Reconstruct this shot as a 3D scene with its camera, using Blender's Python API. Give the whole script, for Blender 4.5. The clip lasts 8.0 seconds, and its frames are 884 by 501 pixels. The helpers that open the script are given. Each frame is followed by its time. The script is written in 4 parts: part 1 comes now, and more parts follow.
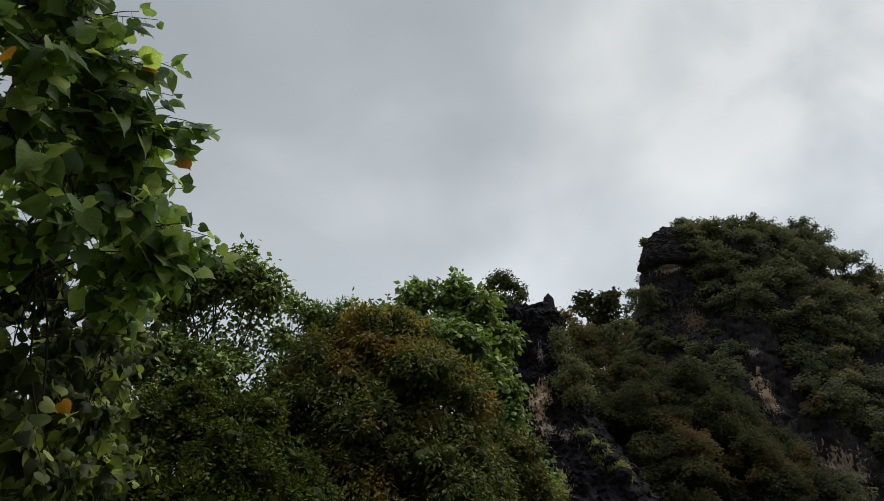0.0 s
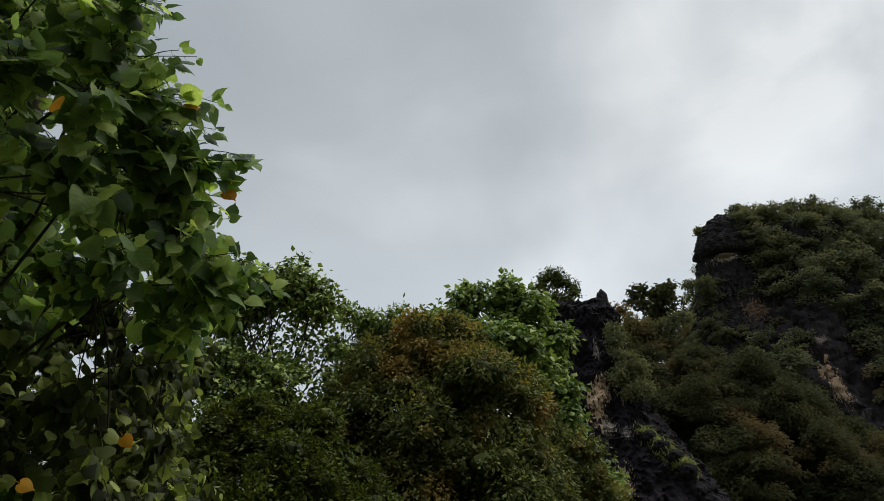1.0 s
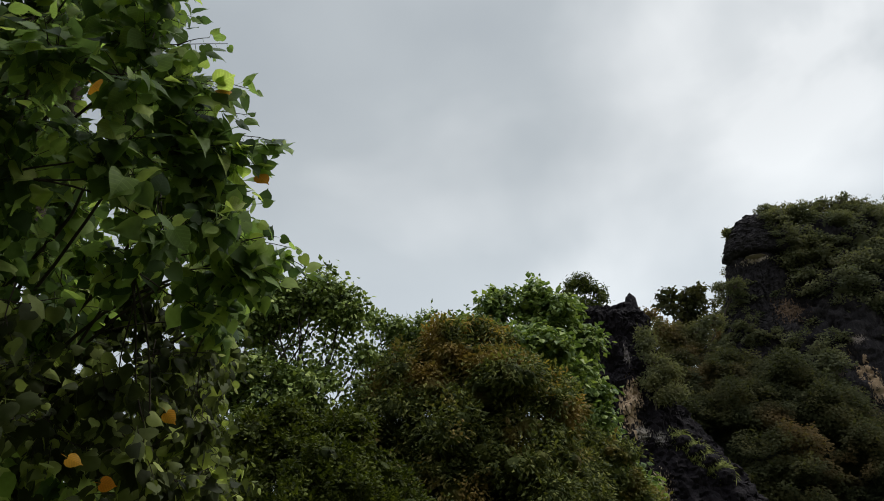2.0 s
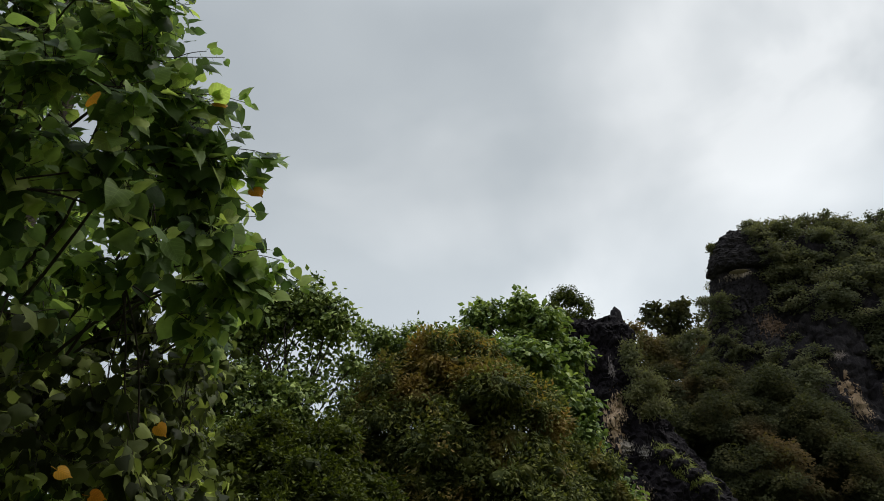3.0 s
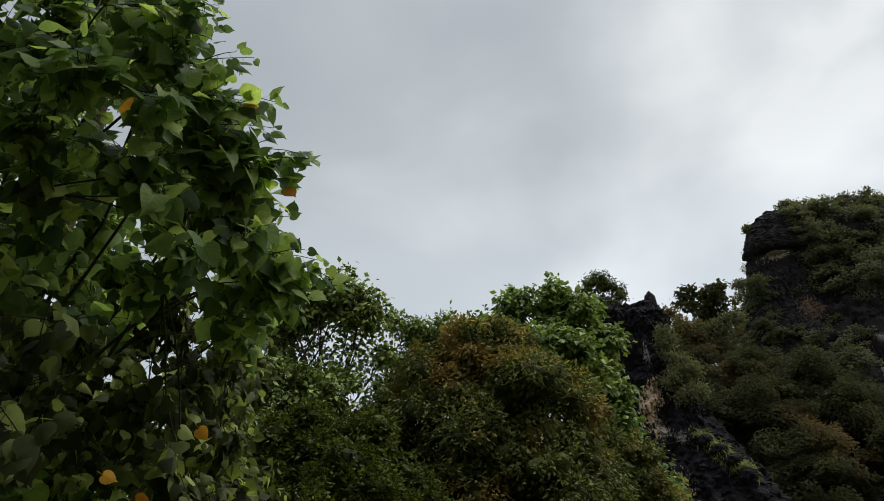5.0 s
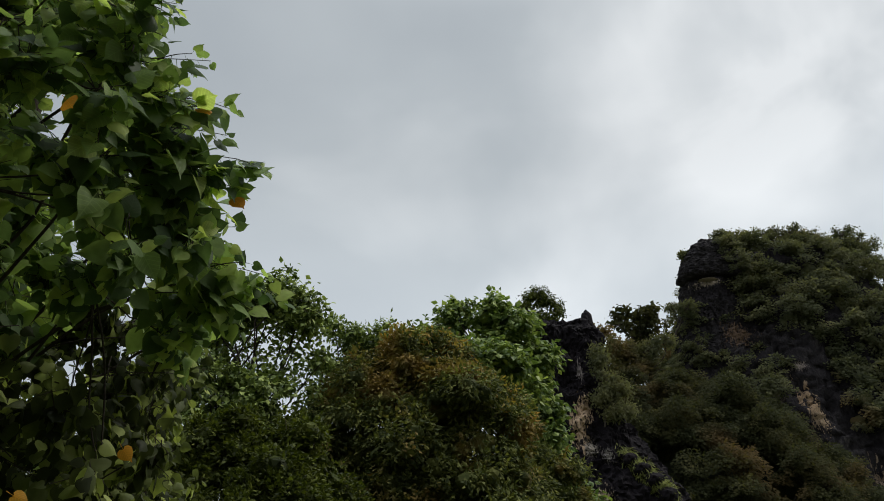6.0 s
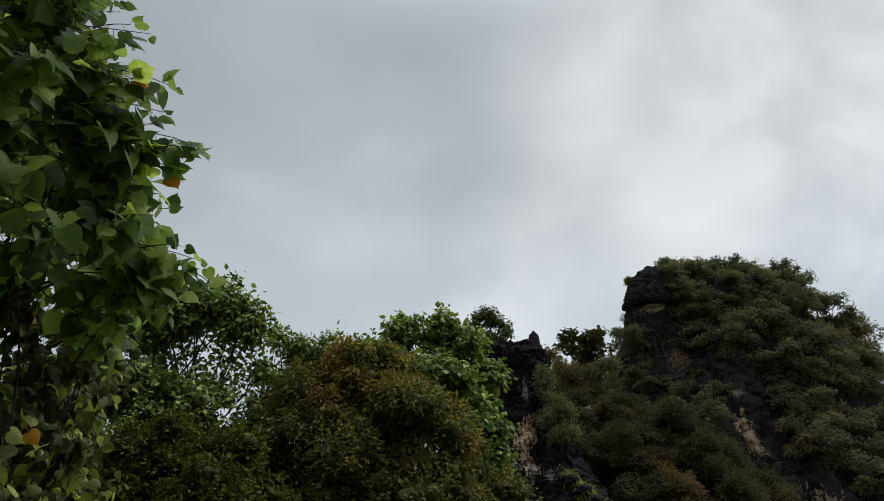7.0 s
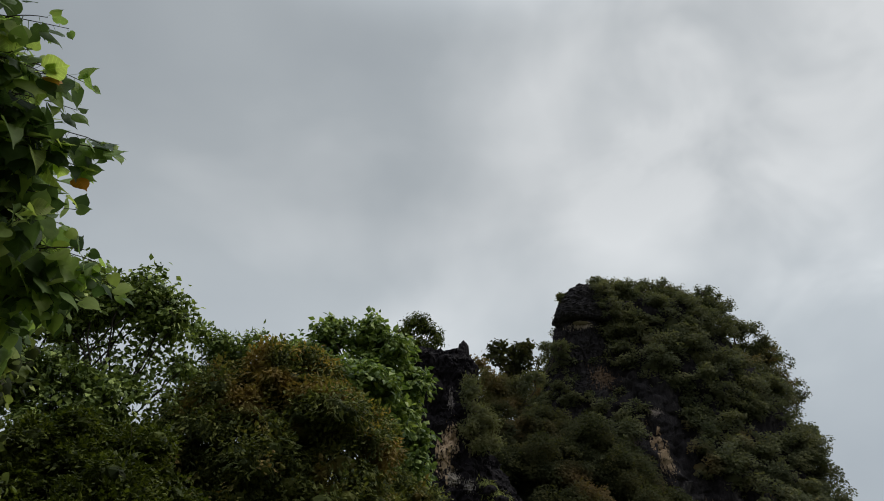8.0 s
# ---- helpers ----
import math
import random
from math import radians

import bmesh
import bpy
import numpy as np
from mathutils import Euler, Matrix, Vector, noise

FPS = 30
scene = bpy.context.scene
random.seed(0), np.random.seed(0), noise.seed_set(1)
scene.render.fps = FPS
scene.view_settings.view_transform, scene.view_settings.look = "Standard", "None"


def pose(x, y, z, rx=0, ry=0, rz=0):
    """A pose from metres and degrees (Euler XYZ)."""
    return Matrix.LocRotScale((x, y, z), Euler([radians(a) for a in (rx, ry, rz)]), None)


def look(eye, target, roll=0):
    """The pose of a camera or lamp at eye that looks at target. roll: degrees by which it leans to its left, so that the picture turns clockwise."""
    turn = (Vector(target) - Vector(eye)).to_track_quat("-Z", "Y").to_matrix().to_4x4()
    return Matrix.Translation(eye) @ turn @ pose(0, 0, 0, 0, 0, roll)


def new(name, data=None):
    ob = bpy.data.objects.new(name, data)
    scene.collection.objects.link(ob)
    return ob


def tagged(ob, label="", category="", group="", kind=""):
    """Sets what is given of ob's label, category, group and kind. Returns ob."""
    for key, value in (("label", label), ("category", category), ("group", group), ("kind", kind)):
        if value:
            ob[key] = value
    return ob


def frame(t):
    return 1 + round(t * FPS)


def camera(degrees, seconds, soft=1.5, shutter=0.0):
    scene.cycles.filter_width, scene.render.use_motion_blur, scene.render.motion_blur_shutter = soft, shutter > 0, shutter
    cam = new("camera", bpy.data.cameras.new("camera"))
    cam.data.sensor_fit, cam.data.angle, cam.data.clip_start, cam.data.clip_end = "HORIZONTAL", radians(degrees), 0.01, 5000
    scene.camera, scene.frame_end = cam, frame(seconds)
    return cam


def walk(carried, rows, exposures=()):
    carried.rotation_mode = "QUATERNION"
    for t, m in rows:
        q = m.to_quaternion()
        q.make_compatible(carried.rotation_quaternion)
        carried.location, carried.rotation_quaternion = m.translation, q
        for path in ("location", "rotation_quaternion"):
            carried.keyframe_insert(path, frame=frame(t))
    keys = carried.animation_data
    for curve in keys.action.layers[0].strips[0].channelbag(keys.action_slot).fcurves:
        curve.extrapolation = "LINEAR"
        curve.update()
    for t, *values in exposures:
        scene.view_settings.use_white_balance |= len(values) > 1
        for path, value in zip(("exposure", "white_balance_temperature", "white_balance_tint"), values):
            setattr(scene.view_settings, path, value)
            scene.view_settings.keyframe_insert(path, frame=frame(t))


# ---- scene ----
cam = camera(66.7, 8.0, soft=0.9)
PATH = [
    (0.0, pose(0.000, 0.000, 1.600, 118.00, -0.00, 0.00)),
    (0.5, pose(0.013, -0.053, 1.644, 118.69, 0.13, 2.46)),
    (1.0, pose(0.020, -0.017, 1.662, 118.07, 0.58, 5.06)),
    (1.5, pose(-0.005, 0.007, 1.549, 118.47, 1.23, 7.16)),
    (2.0, pose(-0.015, 0.038, 1.552, 119.07, 1.11, 7.77)),
    (2.2, pose(-0.019, 0.035, 1.553, 119.67, 1.09, 7.52)),
    (3.3, pose(-0.038, -0.002, 1.555, 120.06, 0.98, 6.25)),
    (3.5, pose(-0.040, -0.006, 1.556, 120.13, 0.96, 6.63)),
    (4.0, pose(-0.038, 0.003, 1.565, 119.81, 1.30, 10.67)),
    (4.2, pose(-0.040, 0.006, 1.569, 119.54, 1.24, 10.91)),
    (5.3, pose(-0.055, 0.026, 1.608, 118.90, 0.62, 8.23)),
    (5.5, pose(-0.056, 0.028, 1.613, 119.03, 0.48, 7.41)),
    (6.0, pose(-0.078, 0.014, 1.678, 119.45, -0.32, 3.09)),
    (6.5, pose(-0.074, 0.036, 1.639, 119.84, -0.48, 1.10)),
    (7.0, pose(-0.043, 0.099, 1.617, 121.08, -0.20, -1.57)),
    (7.5, pose(-0.035, 0.052, 1.677, 121.43, -0.96, -3.99)),
    (8.0, pose(0.031, 0.041, 1.674, 121.56, -1.12, -8.27)),
]
walk(cam, PATH, [(0.0, -0.15), (1.0, -0.06), (2.0, 0.04), (4.0, 0.05), (5.5, 0.0), (6.5, -0.08), (7.0, -0.14), (7.5, -0.2), (8.0, -0.32)])

# ---- sky and sun: an overcast afternoon ----
SUN_TURN, SUN_UP = 72.0, 55.0
world = bpy.data.worlds.new("overcast_sky")
scene.world = world
world.use_nodes = True
wn, wl = world.node_tree.nodes, world.node_tree.links
wn.clear()


def wnode(kind, **values):
    n = wn.new(kind)
    for k, v in values.items():
        n.inputs[k].default_value = v
    return n


w_out = wn.new("ShaderNodeOutputWorld")
w_bg = wnode("ShaderNodeBackground", Strength=1.0)
w_co = wn.new("ShaderNodeTexCoord")
w_sky = wn.new("ShaderNodeTexSky")
w_sky.sky_type, w_sky.sun_disc = "NISHITA", False
w_sky.sun_elevation, w_sky.sun_rotation = radians(SUN_UP), radians(SUN_TURN)
w_dim = wn.new("ShaderNodeVectorMath")
w_dim.operation = "SCALE"
w_dim.inputs["Scale"].default_value = 0.10
wl.new(w_sky.outputs[0], w_dim.inputs[0])
# broad banks of cloud, and finer wisps inside them
w_map = wn.new("ShaderNodeMapping")
w_map.inputs["Scale"].default_value = (1.0, 1.0, 1.3)
w_map.inputs["Location"].default_value = (1.35, 0.6, 0.2)
w_big = wnode("ShaderNodeTexNoise", Scale=1.5, Detail=3.0, Roughness=0.45, Distortion=0.3)
w_fine = wnode("ShaderNodeTexNoise", Scale=3.2, Detail=4.0, Roughness=0.45, Distortion=0.2)
w_sum = wn.new("ShaderNodeMix")
w_sum.data_type = "FLOAT"
w_sum.inputs[0].default_value = 0.5
w_ramp = wn.new("ShaderNodeValToRGB")
w_ramp.color_ramp.elements[0].position, w_ramp.color_ramp.elements[0].color = 0.28, (0.36, 0.40, 0.437, 1)
w_ramp.color_ramp.elements[1].position, w_ramp.color_ramp.elements[1].color = 0.80, (0.83, 0.86, 0.875, 1)
mid = w_ramp.color_ramp.elements.new(0.54)
mid.color = (0.497, 0.54, 0.568, 1)
w_mix = wn.new("ShaderNodeMix")
w_mix.data_type = "RGBA"
w_mix.inputs[0].default_value = 0.93
wl.new(w_co.outputs["Generated"], w_map.inputs[0])
wl.new(w_map.outputs[0], w_big.inputs["Vector"])
wl.new(w_map.outputs[0], w_fine.inputs["Vector"])
wl.new(w_big.outputs[0], w_sum.inputs[2])
wl.new(w_fine.outputs[0], w_sum.inputs[3])
# the cloud is thinner and brighter round the hidden sun
w_dot = wn.new("ShaderNodeVectorMath")
w_dot.operation = "DOT_PRODUCT"
w_dot.inputs[1].default_value = (math.sin(radians(SUN_TURN)) * math.cos(radians(SUN_UP)), math.cos(radians(SUN_TURN)) * math.cos(radians(SUN_UP)), math.sin(radians(SUN_UP)))
w_glow = wnode("ShaderNodeMapRange")
for k, v in (("From Min", 0.35), ("From Max", 0.95), ("To Min", -0.02), ("To Max", 0.2)):
    w_glow.inputs[k].default_value = v
w_add = wn.new("ShaderNodeMath")
# torn bright cloud where the sun's light comes through most
w_tear = wnode("ShaderNodeTexNoise", Scale=4.2, Detail=4.0, Roughness=0.5, Distortion=0.5)
w_toward = wn.new("ShaderNodeVectorMath")
w_toward.operation = "DOT_PRODUCT"
w_toward.inputs[1].default_value = (0.56, 0.52, 0.645)
w_near = wnode("ShaderNodeMapRange")
w_near.interpolation_type = "SMOOTHSTEP"
for k, v in (("From Min", 0.88), ("From Max", 0.99), ("To Min", 0.0), ("To Max", 1.0)):
    w_near.inputs[k].default_value = v
w_cut = wnode("ShaderNodeMapRange")
w_cut.interpolation_type = "SMOOTHSTEP"
for k, v in (("From Min", 0.36), ("From Max", 0.68), ("To Min", 0.06), ("To Max", 0.23)):
    w_cut.inputs[k].default_value = v
w_wisp = wn.new("ShaderNodeMath")
w_wisp.operation = "MULTIPLY"
w_cloud = wn.new("ShaderNodeMath")
wl.new(w_co.outputs["Generated"], w_toward.inputs[0])
wl.new(w_toward.outputs["Value"], w_near.inputs["Value"])
wl.new(w_map.outputs[0], w_tear.inputs["Vector"])
wl.new(w_tear.outputs[0], w_cut.inputs["Value"])
wl.new(w_near.outputs[0], w_wisp.inputs[0])
wl.new(w_cut.outputs[0], w_wisp.inputs[1])
# a darker bank low beside the hill
w_side = wn.new("ShaderNodeVectorMath")
w_side.operation = "DOT_PRODUCT"
w_side.inputs[1].default_value = (0.62, 0.71, 0.33)
w_bank = wnode("ShaderNodeMapRange")
w_bank.interpolation_type = "SMOOTHSTEP"
for k, v in (("From Min", 0.93), ("From Max", 1.0), ("To Min", 0.0), ("To Max", -0.17)):
    w_bank.inputs[k].default_value = v
w_shade = wn.new("ShaderNodeMath")
wl.new(w_co.outputs["Generated"], w_side.inputs[0])
wl.new(w_side.outputs["Value"], w_bank.inputs["Value"])
wl.new(w_bank.outputs[0], w_shade.inputs[0])
wl.new(w_sum.outputs[0], w_shade.inputs[1])
wl.new(w_shade.outputs[0], w_cloud.inputs[0])
wl.new(w_wisp.outputs[0], w_cloud.inputs[1])
wl.new(w_co.outputs["Generated"], w_dot.inputs[0])
wl.new(w_dot.outputs["Value"], w_glow.inputs["Value"])
wl.new(w_glow.outputs[0], w_add.inputs[0])
wl.new(w_cloud.outputs[0], w_add.inputs[1])
wl.new(w_add.outputs[0], w_ramp.inputs[0])
wl.new(w_dim.outputs[0], w_mix.inputs[6])
wl.new(w_ramp.outputs[0], w_mix.inputs[7])
# an overcast sky grows brighter from the middle heights to the zenith
w_up = wn.new("ShaderNodeSeparateXYZ")
w_zen = wnode("ShaderNodeMapRange")
w_zen.interpolation_type = "SMOOTHSTEP"
for k, v in (("From Min", 0.75), ("From Max", 1.0), ("To Min", 1.0), ("To Max", 4.2)):
    w_zen.inputs[k].default_value = v
w_low = wnode("ShaderNodeMapRange")
w_low.interpolation_type = "SMOOTHSTEP"
for k, v in (("From Min", 0.36), ("From Max", 0.62), ("To Min", 1.3), ("To Max", 1.0)):
    w_low.inputs[k].default_value = v
w_both = wn.new("ShaderNodeMath")
w_both.operation = "MULTIPLY"
w_lift = wn.new("ShaderNodeVectorMath")
w_lift.operation = "SCALE"
wl.new(w_co.outputs["Generated"], w_up.inputs[0])
wl.new(w_up.outputs[2], w_zen.inputs["Value"])
wl.new(w_mix.outputs[2], w_lift.inputs[0])
wl.new(w_up.outputs[2], w_low.inputs["Value"])
wl.new(w_zen.outputs[0], w_both.inputs[0])
wl.new(w_low.outputs[0], w_both.inputs[1])
wl.new(w_both.outputs[0], w_lift.inputs["Scale"])
wl.new(w_lift.outputs[0], w_bg.inputs[0])
wl.new(w_bg.outputs[0], w_out.inputs[0])

sun = new("sun", bpy.data.lights.new("sun", "SUN"))
sun.data.energy, sun.data.angle, sun.data.color = 1.5, radians(20), (1.0, 0.96, 0.9)
a, b = radians(SUN_TURN), radians(SUN_UP)
sun.matrix_world = look((math.sin(a) * math.cos(b) * 50, math.cos(a) * math.cos(b) * 50, math.sin(b) * 50), (0, 0, 0))


# ---- materials ----
def material(name):
    m = bpy.data.materials.new(name)
    m.use_nodes = True
    m.node_tree.nodes.clear()
    return m, m.node_tree.nodes, m.node_tree.links


def ramp(n, stops):
    r = n.new("ShaderNodeValToRGB")
    e = r.color_ramp.elements
    e[0].position, e[0].color = stops[0][0], (*stops[0][1], 1)
    e[1].position, e[1].color = stops[-1][0], (*stops[-1][1], 1)
    for p, c in stops[1:-1]:
        e.new(p).color = (*c, 1)
    return r


def leaf_material(name, stops, single=False, rough=0.45, through_light=0.3, patch=0.6, patch_size=1.0, flush=None, gloss=0.2, relief=True):
    """Leaf green that changes from leaf to leaf and, more slowly, from bough to bough."""
    m, n, l = material(name)
    out = n.new("ShaderNodeOutputMaterial")
    pick = n.new("ShaderNodeObjectInfo") if single else n.new("ShaderNodeNewGeometry")
    chance = pick.outputs["Random" if single else "Random Per Island"]
    co = n.new("ShaderNodeNewGeometry")
    slow = n.new("ShaderNodeTexNoise")
    slow.inputs["Scale"].default_value, slow.inputs["Detail"].default_value = 1.0 / patch_size, 2.0
    l.new(co.outputs["Position"], slow.inputs["Vector"])
    mix = n.new("ShaderNodeMix")
    mix.data_type = "FLOAT"
    mix.inputs[0].default_value = patch
    l.new(chance, mix.inputs[2])
    l.new(slow.outputs[0], mix.inputs[3])
    r = ramp(n, stops)
    l.new(mix.outputs[0], r.inputs[0])
    grain = n.new("ShaderNodeTexNoise")
    grain.inputs["Scale"].default_value, grain.inputs["Detail"].default_value = 38.0, 4.0
    l.new(co.outputs["Position"], grain.inputs["Vector"])
    gm = n.new("ShaderNodeMapRange")
    gm.inputs["To Min"].default_value, gm.inputs["To Max"].default_value = 0.72, 1.28
    l.new(grain.outputs[0], gm.inputs["Value"])
    mul = n.new("ShaderNodeVectorMath")
    mul.operation = "SCALE"
    l.new(r.outputs[0], mul.inputs[0])
    l.new(gm.outputs[0], mul.inputs["Scale"])
    colour = mul.outputs[0]
    if single:
        # pale midrib and side veins
        own = n.new("ShaderNodeTexCoord")
        xyz = n.new("ShaderNodeSeparateXYZ")
        l.new(own.outputs["Object"], xyz.inputs[0])
        ab = n.new("ShaderNodeMath")
        ab.operation = "ABSOLUTE"
        l.new(xyz.outputs[0], ab.inputs[0])
        sl = n.new("ShaderNodeMath")
        sl.operation = "MULTIPLY_ADD"
        sl.inputs[1].default_value = -0.75
        l.new(ab.outputs[0], sl.inputs[0])
        l.new(xyz.outputs[1], sl.inputs[2])
        fr = n.new("ShaderNodeMath")
        fr.operation = "PINGPONG"
        fr.inputs[1].default_value = 0.09
        l.new(sl.outputs[0], fr.inputs[0])
        lo = n.new("ShaderNodeMath")
        lo.operation = "MINIMUM"
        l.new(fr.outputs[0], lo.inputs[0])
        l.new(ab.outputs[0], lo.inputs[1])
        vm = n.new("ShaderNodeMapRange")
        vm.inputs["From Min"].default_value, vm.inputs["From Max"].default_value = 0.006, 0.022
        vm.inputs["To Min"].default_value, vm.inputs["To Max"].default_value = 1.22, 1.0
        l.new(lo.outputs[0], vm.inputs["Value"])
        vein = n.new("ShaderNodeVectorMath")
        vein.operation = "SCALE"
        l.new(colour, vein.inputs[0])
        l.new(vm.outputs[0], vein.inputs["Scale"])
        colour = vein.outputs[0]
    if flush:
        # young reddish growth on some boughs
        where = n.new("ShaderNodeTexNoise")
        where.inputs["Scale"].default_value, where.inputs["Detail"].default_value = flush[1], 3.0
        l.new(co.outputs["Position"], where.inputs["Vector"])
        cut = n.new("ShaderNodeMapRange")
        cut.inputs["From Min"].default_value, cut.inputs["From Max"].default_value = flush[2], flush[2] + 0.12
        l.new(where.outputs[0], cut.inputs["Value"])
        fm = n.new("ShaderNodeMix")
        fm.data_type = "RGBA"
        fm.inputs[7].default_value = (*flush[0], 1)
        l.new(cut.outputs[0], fm.inputs[0])
        l.new(colour, fm.inputs[6])
        colour = fm.outputs[2]
    p = n.new("ShaderNodeBsdfPrincipled")
    p.inputs["Roughness"].default_value = rough
    p.inputs["Specular IOR Level"].default_value = gloss
    t = n.new("ShaderNodeBsdfTranslucent")
    warm = n.new("ShaderNodeMix")
    warm.data_type, warm.blend_type = "RGBA", "MULTIPLY"
    warm.inputs[0].default_value = 1.0
    warm.inputs[7].default_value = (1.15, 1.2, 0.68, 1)
    l.new(colour, warm.inputs[6])
    l.new(warm.outputs[2], t.inputs[0])
    l.new(colour, p.inputs["Base Color"])
    bump = n.new("ShaderNodeBump")
    bump.inputs["Strength"].default_value, bump.inputs["Distance"].default_value = 0.25, 0.01
    l.new(grain.outputs[0], bump.inputs["Height"])
    if relief:
        l.new(bump.outputs[0], p.inputs["Normal"])
    sh = n.new("ShaderNodeMixShader")
    sh.inputs[0].default_value = through_light
    l.new(p.outputs[0], sh.inputs[1])
    l.new(t.outputs[0], sh.inputs[2])
    l.new(sh.outputs[0], out.inputs[0])
    return m


def rough_material(name, stops, scale, bump_depth, rough=0.9, stretch=(1, 1, 1), pale=()):
    """Rock, bark or soil. pale: bare scars as (place, size along x y z, colour)."""
    m, n, l = material(name)
    out = n.new("ShaderNodeOutputMaterial")
    co = n.new("ShaderNodeNewGeometry")
    mp = n.new("ShaderNodeMapping")
    mp.inputs["Scale"].default_value = stretch
    l.new(co.outputs["Position"], mp.inputs[0])
    big = n.new("ShaderNodeTexNoise")
    big.inputs["Scale"].default_value, big.inputs["Detail"].default_value, big.inputs["Roughness"].default_value = scale, 8.0, 0.62
    fine = n.new("ShaderNodeTexVoronoi")
    fine.feature = "DISTANCE_TO_EDGE"
    fine.inputs["Scale"].default_value = scale * 4.5
    warp = n.new("ShaderNodeVectorMath")
    l.new(mp.outputs[0], big.inputs["Vector"])
    l.new(mp.outputs[0], warp.inputs[0])
    l.new(big.outputs["Color"], warp.inputs[1])
    l.new(warp.outputs[0], fine.inputs["Vector"])
    r = ramp(n, stops)
    small = n.new("ShaderNodeTexNoise")
    small.inputs["Scale"].default_value, small.inputs["Detail"].default_value, small.inputs["Roughness"].default_value = scale * 5.5, 6.0, 0.65
    l.new(mp.outputs[0], small.inputs["Vector"])
    both = n.new("ShaderNodeMix")
    both.data_type = "FLOAT"
    both.inputs[0].default_value = 0.45
    l.new(big.outputs[0], both.inputs[2])
    l.new(small.outputs[0], both.inputs[3])
    l.new(both.outputs[0], r.inputs[0])
    colour = r.outputs[0]
    for place, size, tint in pale:
        sub = n.new("ShaderNodeVectorMath")
        sub.operation = "SUBTRACT"
        sub.inputs[1].default_value = place
        div = n.new("ShaderNodeVectorMath")
        div.operation = "DIVIDE"
        div.inputs[1].default_value = size
        ln = n.new("ShaderNodeVectorMath")
        ln.operation = "LENGTH"
        l.new(co.outputs["Position"], sub.inputs[0])
        l.new(sub.outputs[0], div.inputs[0])
        l.new(div.outputs[0], ln.inputs[0])
        tear = n.new("ShaderNodeTexNoise")
        tear.inputs["Scale"].default_value, tear.inputs["Detail"].default_value = 2.2 / max(size[0], size[2]) * 1.6, 5.0
        tm = n.new("ShaderNodeMapping")
        tm.inputs["Scale"].default_value = (2.6, 2.6, 0.6)
        l.new(co.outputs["Position"], tm.inputs[0])
        l.new(tm.outputs[0], tear.inputs["Vector"])
        edge = n.new("ShaderNodeMath")
        edge.operation = "MULTIPLY_ADD"
        edge.inputs[1].default_value = 4.0
        l.new(tear.outputs[0], edge.inputs[0])
        l.new(ln.outputs["Value"], edge.inputs[2])
        cut = n.new("ShaderNodeMapRange")
        cut.inputs["From Min"].default_value, cut.inputs["From Max"].default_value = 2.85, 2.55
        l.new(edge.outputs[0], cut.inputs["Value"])
        mx = n.new("ShaderNodeMix")
        mx.data_type = "RGBA"
        mx.inputs[7].default_value = (*tint, 1)
        l.new(cut.outputs[0], mx.inputs[0])
        l.new(colour, mx.inputs[6])
        colour = mx.outputs[2]
    p = n.new("ShaderNodeBsdfPrincipled")
    p.inputs["Roughness"].default_value = rough
    p.inputs["Specular IOR Level"].default_value = 0.14
    l.new(colour, p.inputs["Base Color"])
    add = n.new("ShaderNodeMath")
    add.operation = "MULTIPLY_ADD"
    add.inputs[1].default_value = 0.25
    l.new(fine.outputs["Distance"], add.inputs[0])
    l.new(both.outputs[0], add.inputs[2])
    bump = n.new("ShaderNodeBump")
    bump.inputs["Strength"].default_value, bump.inputs["Distance"].default_value = 0.9, bump_depth
    l.new(add.outputs[0], bump.inputs["Height"])
    l.new(bump.outputs[0], p.inputs["Normal"])
    l.new(p.outputs[0], out.inputs[0])
    return m


NEAR_STOPS = [(0.1, (0.068, 0.11, 0.046)), (0.45, (0.178, 0.255, 0.096)), (0.7, (0.325, 0.44, 0.142)), (0.92, (0.5, 0.58, 0.185))]
M_near_leaf = leaf_material("waxy_heart_leaf", NEAR_STOPS, True, 0.45, 0.55, 0.1, 0.5, gloss=0.1)
M_near_mass = leaf_material("waxy_heart_leaves", NEAR_STOPS, False, 0.45, 0.55, 0.1, 0.5, gloss=0.1)
# olive of their own, also coloured darker for the shade low in the crown
M_hang = leaf_material("drooping_olive_leaves", [(0.2, (0.043, 0.052, 0.023)), (0.5, (0.086, 0.102, 0.04)), (0.74, (0.165, 0.194, 0.066)), (0.9, (0.45, 0.51, 0.15))], False, 0.5, 0.43, 0.1, 0.5, gloss=0.1)
M_old_leaf = leaf_material("yellowed_leaf", [(0.2, (0.5, 0.17, 0.018)), (0.8, (0.68, 0.34, 0.035))], True, 0.5, 0.5, 0.2)
M_thin_tree = leaf_material("glossy_tree_leaves", [(0.2, (0.08, 0.115, 0.036)), (0.5, (0.195, 0.255, 0.074)), (0.85, (0.42, 0.49, 0.14))], False, 0.45, 0.14, 0.3, 0.7, gloss=0.15)
M_flush = leaf_material("dark_bush_leaves", [(0.2, (0.046, 0.058, 0.023)), (0.5, (0.106, 0.122, 0.04)), (0.8, (0.235, 0.24, 0.066))], False, 0.55, 0.25, 0.45, 0.9, flush=((0.27, 0.185, 0.058), 0.9, 0.54), gloss=0.06)
M_young = leaf_material("olive_young_leaves", [(0.2, (0.26, 0.145, 0.04)), (0.5, (0.34, 0.22, 0.055)), (0.85, (0.42, 0.36, 0.085))], False, 0.55, 0.3, 0.6, 0.8, gloss=0.12)
